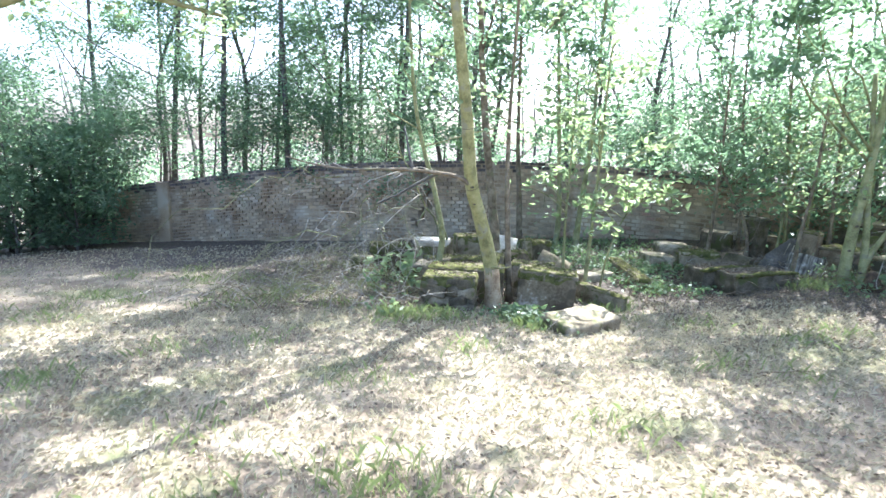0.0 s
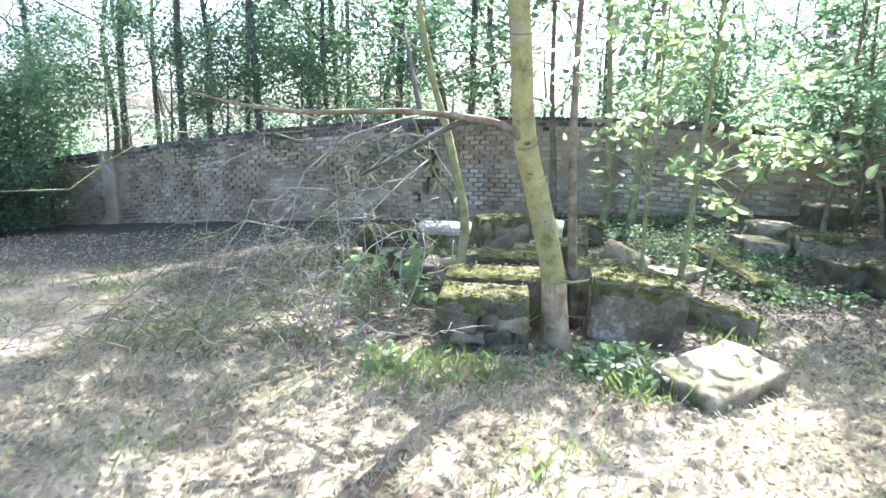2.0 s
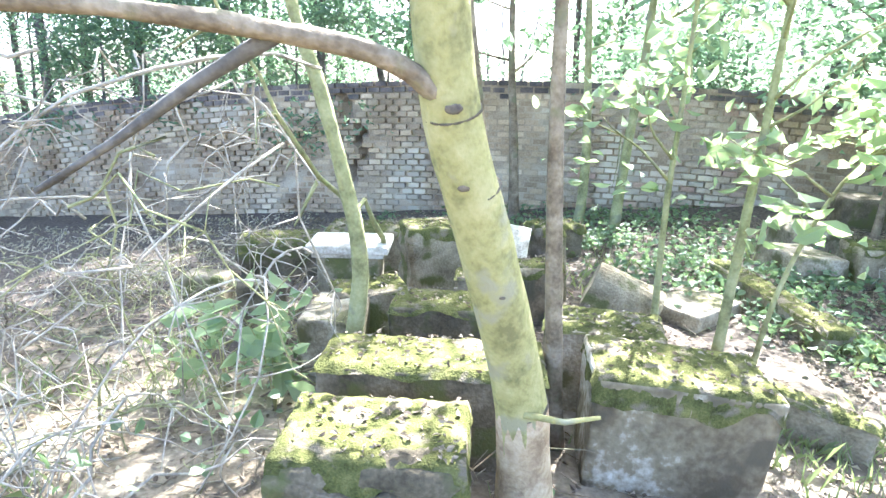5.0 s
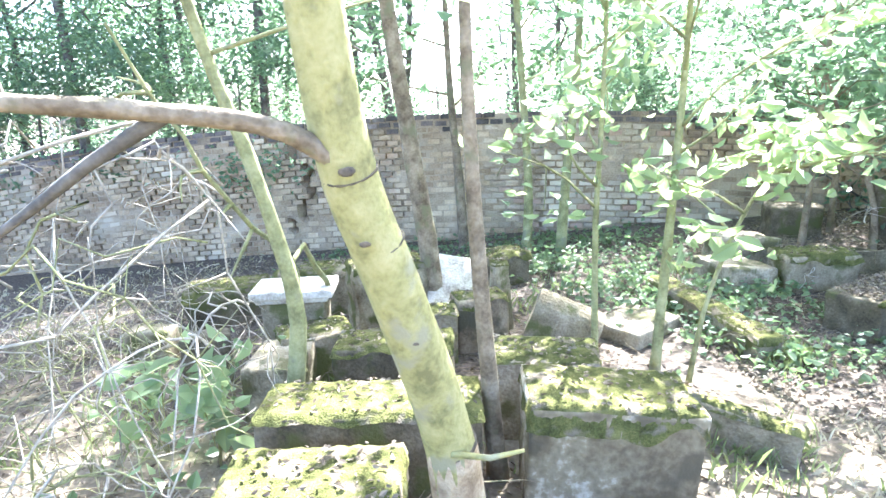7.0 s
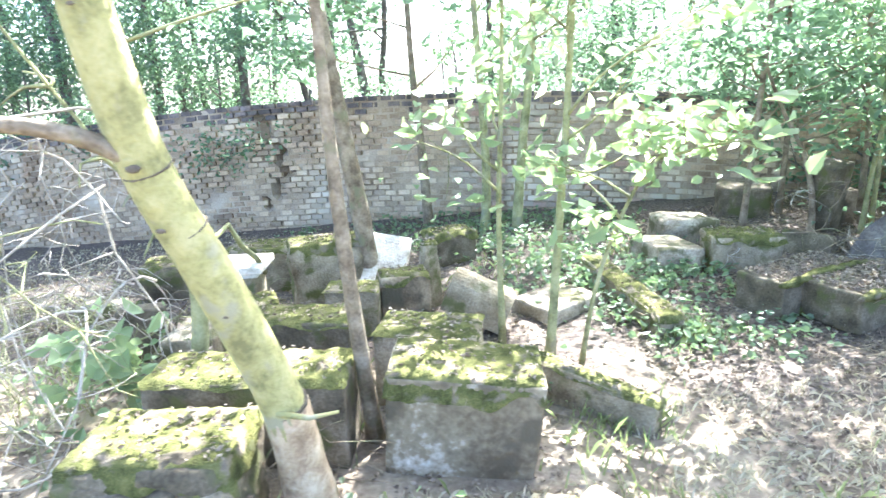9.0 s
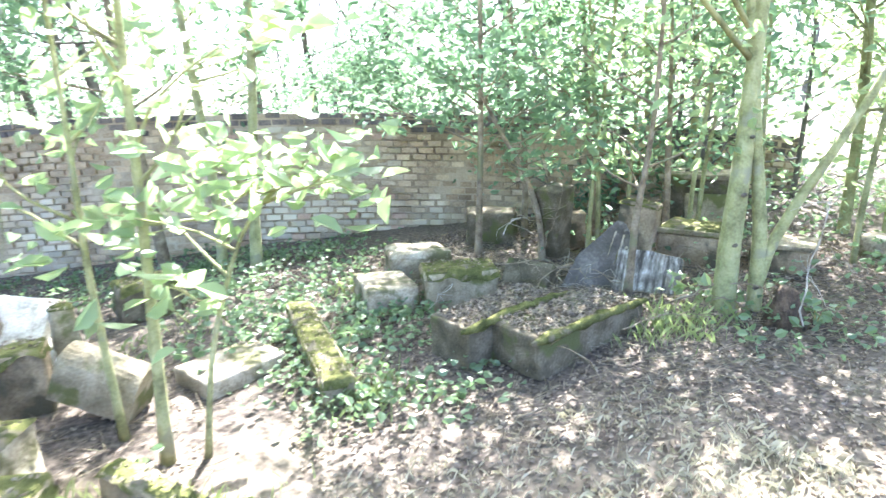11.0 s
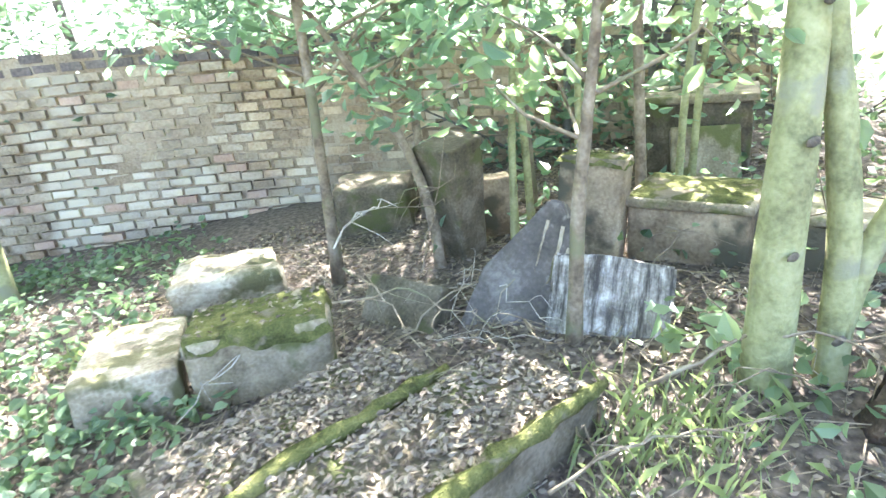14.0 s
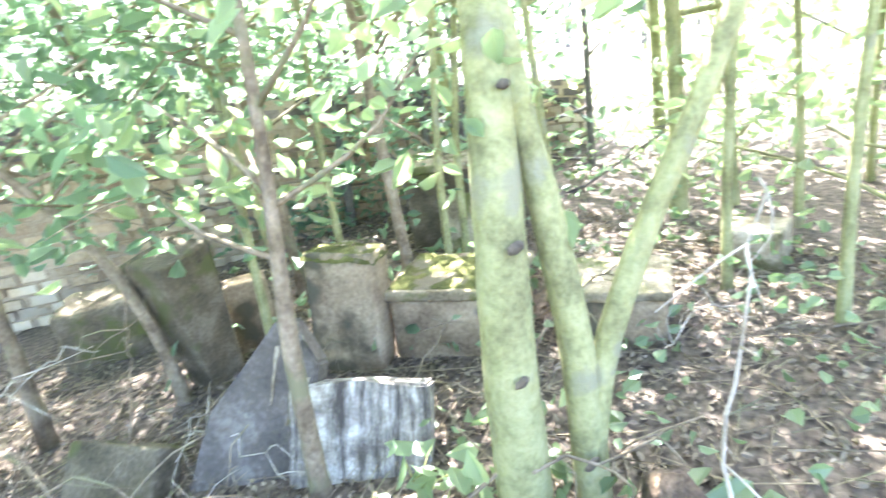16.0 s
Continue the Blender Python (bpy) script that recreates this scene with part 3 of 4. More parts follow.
def limb_clumps(rng, p, way, length, r, bark, parent, sides=5):
    """A bent limb with two or three twigs; returns where its leaves gather."""
    mb = Mesh(int(rng.integers(1, 9999)))
    mid = p + way * length * 0.5 + Vector(rng.normal(0, 0.08 * length, 3))
    end = p + way * length + Vector((*rng.normal(0, 0.12 * length, 2), 0.12 * length))
    mb.tube(curve([p, mid, end], 6), np.linspace(r, r * 0.3, 6), sides, 0.08)
    out = [end, mid.lerp(end, 0.5)]
    for _ in range(3):
        s = mid.lerp(end, rng.uniform(0, 0.8))
        d = (way + Vector(rng.normal(0, 0.6, 3))).normalized()
        q = s + d * length * rng.uniform(0.3, 0.5)
        mb.tube([s, s.lerp(q, 0.5) + Vector(rng.normal(0, 0.03 * length, 3)), q], [r * 0.4, r * 0.28, r * 0.12], 4)
        out.append(q)
    mb.make("limb", bark, parent, True)
    return out


def tree(name, pts, r0, r1, bark, leaf, label, seed, low=0.4, limbs=8, reach=1.4, count=2000, size=0.10, puff=0.45, sides=9, group="", n=14, wob=0.05, category="tree"):
    """A tapered, bent trunk with limbs, and a crown of single leaves gathered in clumps."""
    rng = np.random.default_rng(seed)
    path = curve(pts, n)
    x0, y0 = path[0].x, path[0].y
    path[0].z = min(path[0].z, float(ground_z(x0, y0)) - 0.05)
    rad = np.linspace(r0, r1, n)
    rad[0] *= 1.35
    rad[1] *= 1.08
    tm = Mesh(seed)
    tm.tube(path, rad, sides, wob)
    thing = tagged(new(name), label, category, group)
    tm.make("trunk", bark, thing, True)
    clumps = []
    for k in range(limbs):
        s = low + (1 - low) * (k + rng.uniform(0.2, 0.9)) / limbs
        i = min(int(s * (n - 1)), n - 2)
        p = path[i].lerp(path[i + 1], s * (n - 1) - i)
        a = rng.uniform(0, 2 * math.pi)
        way = Vector((math.cos(a), math.sin(a), rng.uniform(0.15, 0.9))).normalized()
        clumps += limb_clumps(rng, p, way, reach * rng.uniform(0.6, 1.25) * (1.15 - 0.5 * s), max(0.010, rad[i] * 0.42), bark, thing)
    clumps.append(path[-1])
    if count:
        each = np.array([clumps[i] for i in rng.integers(0, len(clumps), count)])
        spot = each + rng.normal(0, 1, (count, 3)) * (puff, puff, puff * 0.6)
        spot[:, 2] = np.maximum(spot[:, 2], ground_z(spot[:, 0], spot[:, 1]) + 0.15)
        lm = Mesh(seed + 2)
        lm.leaves(spot, size)
        lm.make("crown", leaf, thing)
    return thing


def scar(parent, p, r, seed):
    """A dark knot on the bark."""
    bm = bmesh.new()
    bmesh.ops.create_icosphere(bm, subdivisions=2, radius=1)
    for v in bm.verts:
        v.co = Vector((v.co.x * r, v.co.y * r * 0.22, v.co.z * r * 0.55)) * (1 + 0.3 * noise.noise(v.co * 2 + Vector((seed, 0, 0))))
    o = part("knot", bm, BARK_SCAR, parent, "dark healed branch scar", True)
    o.location = p
    return o


main = tree("leaning_tree", [(0.70, 6.36, -0.4), (0.64, 6.28, 0.2), (0.49, 6.16, 0.75), (0.375, 6.08, 1.13), (0.31, 5.98, 1.7), (0.23, 5.9, 2.3), (0.12, 5.87, 3.1), (0.02, 5.9, 4.4), (0.05, 6.1, 6.4)], 0.086, 0.04, BARK_GREEN, LEAF_PALE,
            "leaning young tree with yellow-green algae on smooth bark", 101, low=0.74, limbs=16, reach=3.6, count=5600, size=0.11, puff=0.16, sides=14, n=40, wob=0.025)
bough = Mesh(3)
bough.tube(curve([(0.37, 6.06, 1.11), (0.24, 5.99, 1.20), (0.05, 5.93, 1.24), (-0.25, 5.85, 1.27), (-0.52, 5.83, 1.27), (-0.85, 5.85, 1.26), (-1.2, 5.92, 1.29), (-1.55, 6.05, 1.36)], 24), np.linspace(0.026, 0.007, 24), 8, 0.14)
bough.make("bough", BARK_BROWN, main, True, "grey-brown side bough reaching over the brush")
fork = Mesh(4)
fork.tube(curve([(0.02, 5.94, 1.24), (-0.16, 6.0, 1.14), (-0.36, 6.08, 1.02), (-0.62, 6.2, 0.88)], 10), np.linspace(0.018, 0.009, 10), 6, 0.16)
fork.tube(curve([(-0.24, 5.86, 1.27), (-0.27, 5.88, 1.42), (-0.33, 5.95, 1.7)], 6), np.linspace(0.02, 0.008, 6), 6, 0.1)
fork.make("branch", BARK_DARK, main, True, "dark dead side branch")
twig = Mesh(5)
twig.tube([(0.63, 6.2, 0.22), (0.74, 6.16, 0.215), (0.84, 6.14, 0.24)], [0.012, 0.010, 0.006], 6)
twig.make("stub", BARK_GREEN, main, True)
for k, (p, r) in enumerate((((0.38, 6.00, 1.10), 0.035), ((0.41, 6.035, 0.92), 0.024), ((0.63, 6.20, 0.24), 0.03), ((0.33, 5.935, 1.5), 0.016), ((0.53, 6.11, 0.62), 0.014))):
    scar(main, p, r * 0.6, k)
sleeve = Mesh(8)
sleeve.tube(curve([(0.70, 6.36, -0.38), (0.675, 6.325, -0.08), (0.645, 6.285, 0.2)], 9), [0.122, 0.112, 0.103, 0.097, 0.092, 0.089, 0.087, 0.085, 0.084], 16, 0.03)
sleeve.make("lower_bark", BARK_BASE, main, True, "pale brown rough bark at the foot")
for k, (p, q, r) in enumerate((((0.646, 6.286, 0.195), (0.641, 6.281, 0.212), 0.0835), ((0.385, 6.087, 1.09), (0.384, 6.085, 1.095), 0.0705), ((0.31, 5.98, 1.70), (0.3098, 5.979, 1.704), 0.0645), ((0.447, 6.13, 0.90), (0.446, 6.129, 0.903), 0.0725))):
    band = Mesh(30 + k)
    band.tube([p, q], [r, r], 16, 0.03)
    band.make("growth_ring", BARK_SCAR, main, True, "dark ring in the bark")
tree("brown_tree", [(1.0, 8.92, -0.5), (0.92, 8.9, 0.35), (0.82, 8.9, 1.1), (0.70, 8.9, 2.1), (0.6, 8.95, 3.5), (0.55, 9.1, 6.5)], 0.085, 0.03, BARK_BROWN, LEAF, "straight tree with brown furrowed bark", 103, low=0.68, limbs=16, reach=3.8, count=5600, size=0.11, puff=0.16, n=22)
tree("thin_red_tree", [(0.95, 6.88, -0.4), (0.90, 6.85, 0.2), (0.86, 6.85, 0.78), (0.84, 6.85, 1.35), (0.84, 6.85, 2.0), (0.9, 6.9, 3.6)], 0.042, 0.015, BARK_BROWN, LEAF_PALE, "thin reddish-brown young tree between two tombs", 104, low=0.7, limbs=5, reach=1.0, count=350, size=0.08, puff=0.3, n=18)
tree("bent_tree", [(0.02, 7.32, -0.3), (0.10, 7.3, 0.31), (0.04, 7.3, 0.71), (-0.05, 7.3, 1.10), (-0.17, 7.3, 1.5), (-0.30, 7.35, 2.2), (-0.4, 7.5, 3.6)], 0.045, 0.016, BARK_GREY, LEAF, "thin crooked tree growing between the tombs", 105, low=0.62, limbs=6, reach=1.1, count=450, size=0.08, puff=0.3, n=20, wob=0.1)
tree("sapling", [(2.02, 7.5, -0.4), (2.06, 7.5, 0.4), (2.09, 7.5, 1.0), (2.12, 7.5, 1.8), (2.15, 7.5, 2.8)], 0.03, 0.010, BARK_GREY, LEAF_PALE, "leafy sapling behind the tombs", 106, low=0.35, limbs=9, reach=0.75, count=330, size=0.10, puff=0.15, n=14, group="saplings", category="sapling")
tree("sapling", [(1.80, 7.8, -0.4), (1.78, 7.8, 0.5), (1.80, 7.8, 1.2), (1.82, 7.8, 2.4)], 0.022, 0.008, BARK_GREY, LEAF_PALE, "slim leafy sapling behind the tombs", 107, low=0.35, limbs=8, reach=0.6, count=260, size=0.10, puff=0.14, n=12, group="saplings", category="sapling")
tree("sapling", [(2.2, 7.45, -0.4), (2.3, 7.45, 0.2), (2.5, 7.4, 0.75), (2.75, 7.3, 1.0)], 0.016, 0.006, BARK_GREY, LEAF_PALE, "arching sapling with large pale leaves", 108, low=0.4, limbs=7, reach=0.45, count=210, size=0.11, puff=0.13, n=12, group="saplings", category="sapling")
double = tree("double_trunk_tree", [(5.49, 7.49, -0.3), (5.50, 7.49, 0.2), (5.55, 7.51, 0.62), (5.64, 7.57, 0.98), (5.74, 7.65, 1.4), (5.9, 7.75, 2.6), (6.0, 7.8, 4.2), (6.0, 7.9, 6.5)], 0.078, 0.03, BARK_GREY, LEAF, "double-trunked tree with grey-green bark and dark knots", 110, low=0.55, limbs=14, reach=3.2, count=4600, size=0.11, puff=0.16, sides=14, n=34, wob=0.03)
second = Mesh(6)
second.tube(curve([(5.64, 7.38, -0.3), (5.66, 7.40, 0.27), (5.68, 7.46, 0.61), (5.70, 7.54, 0.95), (5.74, 7.66, 1.5), (5.8, 7.9, 2.6)], 20), np.linspace(0.05, 0.03, 20), 10, 0.05)
second.make("second_trunk", BARK_GREY, double, True)
third = Mesh(7)
third.tube(curve([(5.65, 7.38, 0.0), (5.72, 7.36, 0.28), (5.86, 7.30, 0.6), (6.0, 7.22, 0.9), (6.3, 7.1, 1.5), (6.6, 6.9, 2.4)], 18), np.linspace(0.04, 0.02, 18), 9, 0.05)
third.make("third_trunk", BARK_GREY, double, True)
for k, (p, r) in enumerate((((5.53, 7.44, 0.62), 0.03), ((5.62, 7.50, 0.98), 0.024), ((5.47, 7.42, 0.30), 0.026), ((5.60, 7.34, 0.02), 0.03))):
    scar(double, p, r, 10 + k)
tree("young_tree", [(2.65, 10.7, -0.5), (2.72, 10.7, 0.6), (2.82, 10.72, 1.6), (2.9, 10.8, 3.4), (3.0, 10.9, 5.5)], 0.06, 0.02, BARK_GREY, LEAF, "straight young tree close to the brick wall", 112, low=0.5, limbs=8, reach=1.4, count=1900, size=0.10, puff=0.2, n=18)
tree("young_tree", [(2.33, 10.95, -0.5), (2.36, 10.93, 0.3), (2.3, 10.95, 1.4), (2.2, 11.0, 3.0), (2.1, 11.1, 5.0)], 0.06, 0.02, BARK_GREY, LEAF, "straight young tree close to the brick wall", 113, low=0.5, limbs=7, reach=1.3, count=1700, size=0.10, puff=0.2, n=18)
tree("young_tree", [(1.75, 11.6, -0.6), (1.68, 11.6, 0.6), (1.6, 11.6, 1.8), (1.55, 11.6, 4.8)], 0.07, 0.02, BARK_BROWN, LEAF, "dark young tree close to the brick wall", 114, low=0.5, limbs=7, reach=1.3, count=1700, size=0.10, puff=0.2, n=16)
BUSH = "shrubs over the far tombs"
for k, (pts, cnt) in enumerate((
        ([(4.54, 9.4, -0.3), (4.58, 9.39, 0.81), (4.59, 9.38, 1.6), (4.6, 9.4, 2.6), (4.7, 9.6, 5.2)], 1500), ([(5.06, 9.13, -0.25), (5.03, 9.14, 0.2), (4.91, 9.2, 0.63), (4.70, 9.25, 1.0), (4.4, 9.2, 1.5)], 800),
        ([(5.15, 8.06, -0.3), (5.18, 8.04, 0.35), (5.21, 8.02, 0.66), (5.25, 7.98, 1.2), (5.3, 8.0, 2.2)], 420), ([(5.89, 9.5, -0.2), (5.86, 9.53, 0.89), (5.78, 9.58, 1.46), (5.7, 9.6, 2.8), (5.6, 9.8, 6.2)], 1300),
        ([(6.13, 8.77, -0.2), (6.11, 8.79, 0.9), (6.1, 8.8, 1.4), (6.1, 8.9, 2.8)], 450), ([(5.3, 9.9, -0.3), (5.3, 9.9, 0.8), (5.2, 9.9, 1.6), (5.1, 9.9, 2.6), (5.2, 10.2, 5.6)], 1700))):
    tree("shrub", pts, 0.032, 0.012, BARK_BROWN, LEAF if k != 2 else LEAF_PALE, "tall leafy shrub growing through the tombs", 120 + k, low=0.38 if k in (1, 2, 4) else 0.2, limbs=10 if k in (1, 2, 4) else 15, reach=0.85 if k in (1, 2, 4) else 1.1, count=int(cnt * 1.05), size=0.085, puff=0.17, n=14, group=BUSH, category="shrub")

# trees and thicket beyond the wall
FAR = "wood beyond the wall"
fr = np.random.default_rng(77)
far_at = [(1.2, 13.5), (1.65, 14.1), (3.3, 13.8), (4.0, 14.4), (4.95, 13.4), (6.6, 12.8), (9.0, 13.6), (-4.3, 15.9), (-5.1, 16.2), (-7.9, 17.0), (-10, 17.6), (-2.6, 15.2), (-1.2, 15.8), (0.2, 14.6), (-6.5, 16.4), (-12.5, 18), (9.2, 11.6), (10.5, 12.4), (6.2, 15.6), (-2.2, 17.2), (-3.4, 18.0), (-9, 20), (8.4, 14.6), (-0.6, 17.5), (5.2, 17.6), (-14.5, 17.0)]
for k, (x, y) in enumerate(far_at):
    h = fr.uniform(6.5, 9.5) + (1.8 if x < 1 else 0.0)
    lx, ly = fr.normal(0, 0.35, 2)
    tree("wood_tree", [(x, y, -1.2), (x + lx * 0.5, y + ly * 0.2, 1.0), (x + lx * 0.3 + fr.normal(0, 0.2), y + ly * 0.5, h * 0.35), (x + lx * 1.2 + fr.normal(0, 0.3), y + ly, h * 0.62), (x + lx + fr.normal(0, 0.5), y + ly, h)], fr.uniform(0.05, 0.11), 0.015, BARK_DARK, LEAF if k % 3 else LEAF_DARK,
         "slim tree of the wood behind the wall", 200 + k * 5, low=0.33 if x < 1 else 0.36, limbs=15, reach=2.1, count=6200 if x < 1 else 1700, size=0.082, puff=0.26, n=10, sides=7, group=FAR)
# taller trunks added close behind the wall; their unseen crowns break up the sun on the grass
for k, (x, y) in enumerate([(-3.7, 14.9), (-5.6, 15.5), (-0.9, 14.4), (-7.2, 16.1), (-2.3, 16.4), (0.55, 14.2)]):
    lx = fr.normal(0, 0.3)
    tree("wood_tree", [(x, y, -1.2), (x + lx * 0.4, y, 2.0), (x + lx, y + 0.1, 5.0), (x + lx * 0.6, y + 0.2, 7.5), (x + lx, y, 10.0)], 0.09, 0.02, BARK_DARK, LEAF, "tall slim tree added behind the wall to shade the grass", 3200 + k * 5, low=0.52, limbs=16, reach=3.2, count=5600, size=0.11, puff=0.18, n=14, sides=7, group=FAR)
thick_at = [(-13, 15.6, 2.6), (-11.2, 15.2, 2.9), (-9.6, 16.9, 2.6), (-7.6, 16.0, 2.7), (-6.0, 15.6, 2.4), (-4.6, 15.0, 2.2), (-3.0, 14.6, 2.2), (-1.4, 14.2, 2.1), (0.0, 14.0, 2.0), (-2.2, 15.4, 2.6), (3.9, 13.2, 1.5), (5.0, 12.8, 1.8), (6.0, 12.0, 2.2), (7.4, 11.3, 2.6), (-16, 16, 3), (9, 13.5, 3.0), (-5, 17.5, 3.0), (-1, 17, 3.0), (5.6, 15.5, 2.4), (-8.5, 15.3, 2.0)]
for k, (x, y, h) in enumerate(thick_at):
    tree("thicket_shrub", [(x, y, -1.2), (x + 0.1, y, 0.2), (x + 0.2, y, h * 0.6), (x + 0.2, y + 0.1, h)], 0.04, 0.01, BARK_DARK, LEAF if k % 2 else LEAF_DARK, "dense shrub crowding behind the wall", 400 + k * 5, low=0.15, limbs=13, reach=1.5, count=4200, size=0.068, puff=0.26, n=8, sides=6, group=FAR, category="shrub")
SIDE = "shrubs at the ends of the wall"
for k, (x, y, h) in enumerate([(-9.3, 13.4, 2.0), (-10.4, 12.9, 2.6), (-10.0, 11.2, 2.6), (-12, 10.5, 3.2), (6.7, 10.4, 2.4), (7.3, 9.7, 2.6), (7.2, 10.0, 2.3), (8.4, 9.4, 2.4), (8.6, 10.6, 2.8), (8.9, 7.4, 2.0), (9.6, 6.0, 2.2), (10.6, 8.0, 2.6), (-8.6, 14.6, 1.6), (-11.2, 12.2, 2.4)]):
    # most right-hand shrubs get the pale leaf, their sunlit brightness put into the colour
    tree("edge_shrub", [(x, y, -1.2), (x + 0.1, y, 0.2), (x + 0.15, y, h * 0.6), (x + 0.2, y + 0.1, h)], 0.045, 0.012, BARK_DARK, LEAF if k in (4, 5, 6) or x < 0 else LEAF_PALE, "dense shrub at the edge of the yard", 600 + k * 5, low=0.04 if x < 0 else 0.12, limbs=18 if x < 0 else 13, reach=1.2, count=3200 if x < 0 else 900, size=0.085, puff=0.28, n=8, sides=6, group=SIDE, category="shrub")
for k, (x, y, h) in enumerate([(-8.3, 13.3, 1.0), (-9.2, 12.6, 1.3), (-8.9, 14.0, 1.0), (-9.9, 13.4, 1.6), (-10.8, 11.8, 1.6), (-11.4, 13.0, 2.0), (-9.0, 15.2, 1.2)]):
    tree("dense_bush", [(x, y, -1.5), (x + 0.1, y, -0.8), (x + 0.05, y, 0.0), (x, y, h)], 0.04, 0.012, BARK_DARK, LEAF if k % 2 else LEAF_DARK, "dark bush growing down to the grass", 1500 + k * 5, low=0.02, limbs=22, reach=0.8, count=3000, size=0.08, puff=0.22, n=8, sides=6, group=SIDE, category="shrub")
high = Mesh(77)
high.tube(curve([(6.6, 6.2, 2.6), (5.4, 6.0, 3.05), (4.4, 5.8, 3.3), (3.4, 5.6, 3.2)], 12), np.linspace(0.035, 0.012, 12), 6, 0.1)
tagged(high.make("bare_bough", BARK_DARK, double, True, "dark bare bough reaching over the grass"))
for k, (x, y) in enumerate([(7.35, 10.6), (7.7, 10.2), (8.2, 7.2), (6.9, 6.3), (8.8, 9.0), (7.6, 8.2), (9.5, 6.2)]):
    tree("edge_tree", [(x, y, -0.8), (x + 0.05, y, 1.0), (x - 0.1, y, 3.0), (x - 0.2, y, 7.5)], 0.055, 0.02, BARK_GREY, LEAF, "slim tree at the shrubby edge of the yard", 700 + k * 5, low=0.3, limbs=9, reach=1.2, count=150 if k < 2 else 420, size=0.09, puff=0.2, n=10, sides=7, group=SIDE)
# unseen leaf clumps above the bare bough, added to shade the grass
spray = Mesh(78)
tips = np.array([Vector(p) for p in ((5.6, 6.3, 3.5), (5.1, 6.0, 3.6), (4.6, 6.3, 3.7), (4.2, 5.8, 3.7), (5.9, 6.6, 4.0), (4.9, 6.7, 4.2), (5.4, 7.0, 4.4), (3.9, 6.2, 3.9))])
spread = np.random.default_rng(79)
spray.leaves(np.repeat(tips, 190, 0) + spread.normal(0, 1, (len(tips) * 190, 3)) * (0.26, 0.26, 0.14), 0.12)
spray.make("shade_leaves", LEAF, double)
wood = Mesh(88)
wr = np.random.default_rng(15)
ang = wr.uniform(radians(-25), radians(215), 340)
dist = wr.uniform(20, 38, 340)
hub = np.stack([dist * np.cos(ang), 4 + dist * np.sin(ang), np.zeros(340)], 1)
hub = hub[(np.abs(hub[:, 0] - 2.2) > 3.0) | (hub[:, 1] < 8)]
for x, y, z in hub[::4]:
    g = float(ground_z(x, y))
    bend = wr.normal(0, 0.45, 3)
    wood.tube(curve([(x, y, g - 0.2), (x + bend[0], y, g + 2.2), (x + bend[1], y, g + 4.5), (x + bend[2], y, g + 7)], 7), np.linspace(0.1, 0.02, 7), 5, 0.1)
tagged(wood.make("distant_trunks", BARK_DARK), "slim dark trunks deep in the wood", "trees", kind="stuff")
haze = Mesh(89)
spot = np.repeat(hub, 90, 0) + wr.normal(0, 1, (len(hub) * 90, 3)) * (1.4, 1.4, 0)
spot[:, 2] = ground_z(spot[:, 0], spot[:, 1]) + np.abs(wr.normal(0, 1, len(hub) * 90)) * 1.7 + 0.1
haze.leaves(spot, 0.2, wide=0.36)
tagged(haze.make("distant_foliage", LEAF), "green foliage deep in the wood", "foliage", kind="stuff")
for k, (x, y, h) in enumerate([(8.4, 8.3, 2.2), (9.6, 7.2, 2.6), (8.3, 6.3, 1.9), (10.6, 9.4, 2.8), (7.7, 7.1, 1.7), (9.2, 5.2, 2.4), (7.0, 6.1, 1.5), (11.5, 7.0, 3.0)]):
    # pale leaf colour stands for the sun on these shrubs
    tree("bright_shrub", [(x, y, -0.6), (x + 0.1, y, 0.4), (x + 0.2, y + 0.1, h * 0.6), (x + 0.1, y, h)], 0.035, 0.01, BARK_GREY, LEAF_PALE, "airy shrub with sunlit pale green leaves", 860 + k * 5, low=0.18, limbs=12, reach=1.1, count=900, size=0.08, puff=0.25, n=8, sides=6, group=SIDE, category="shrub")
# the overhanging branch near the start
tree("overhanging_tree", [(-5.3, 5.6, -0.5), (-5.1, 5.6, 1.5), (-4.4, 5.8, 2.6), (-3.4, 6.1, 2.95), (-2.3, 6.5, 2.8)], 0.10, 0.02, BARK_GREY, LEAF_PALE, "tree with boughs of light leaves hanging over the grass", 801, low=0.55, limbs=12, reach=1.2, count=2000, size=0.085, puff=0.2, n=14)

# ---- dead branches ----


def dead_branch(paths, label, seed, r=0.014, twigs=5, name="dead_branch", mat=DEAD_WOOD):
    """A bare branch; its side twigs are parts."""
    m = Mesh(seed)
    rng = m.rng
    stems = [curve(pts, 12) for pts in paths]
    for c in stems:
        kink = float((c[-1] - c[0]).length) * 0.022
        for i in range(1, 11):
            c[i] += Vector(rng.normal(0, kink, 3))
    for c in stems:
        m.tube(c, np.linspace(r, r * 0.35, 12), 6, 0.1)
    ob = tagged(m.make(name, mat, None, True), label, "dead branch", "dead branches")
    for c in stems:
        for _ in range(twigs):
            t = Mesh(int(rng.integers(1, 99999)))
            i = int(rng.integers(3, 11))
            d = Vector(rng.normal(0, 1, 3) * (1, 1, 0.7)).normalized()
            q = c[i] + d * rng.uniform(0.08, 0.30)
            bend = c[i].lerp(q, 0.5) + Vector(rng.normal(0, 0.03, 3))
            t.tube(curve([c[i], bend, q + Vector((0, 0, -0.03))], 5), np.linspace(r * 0.6, r * 0.2, 5), 4)
            t.make("twig", mat, ob, True)
    return ob


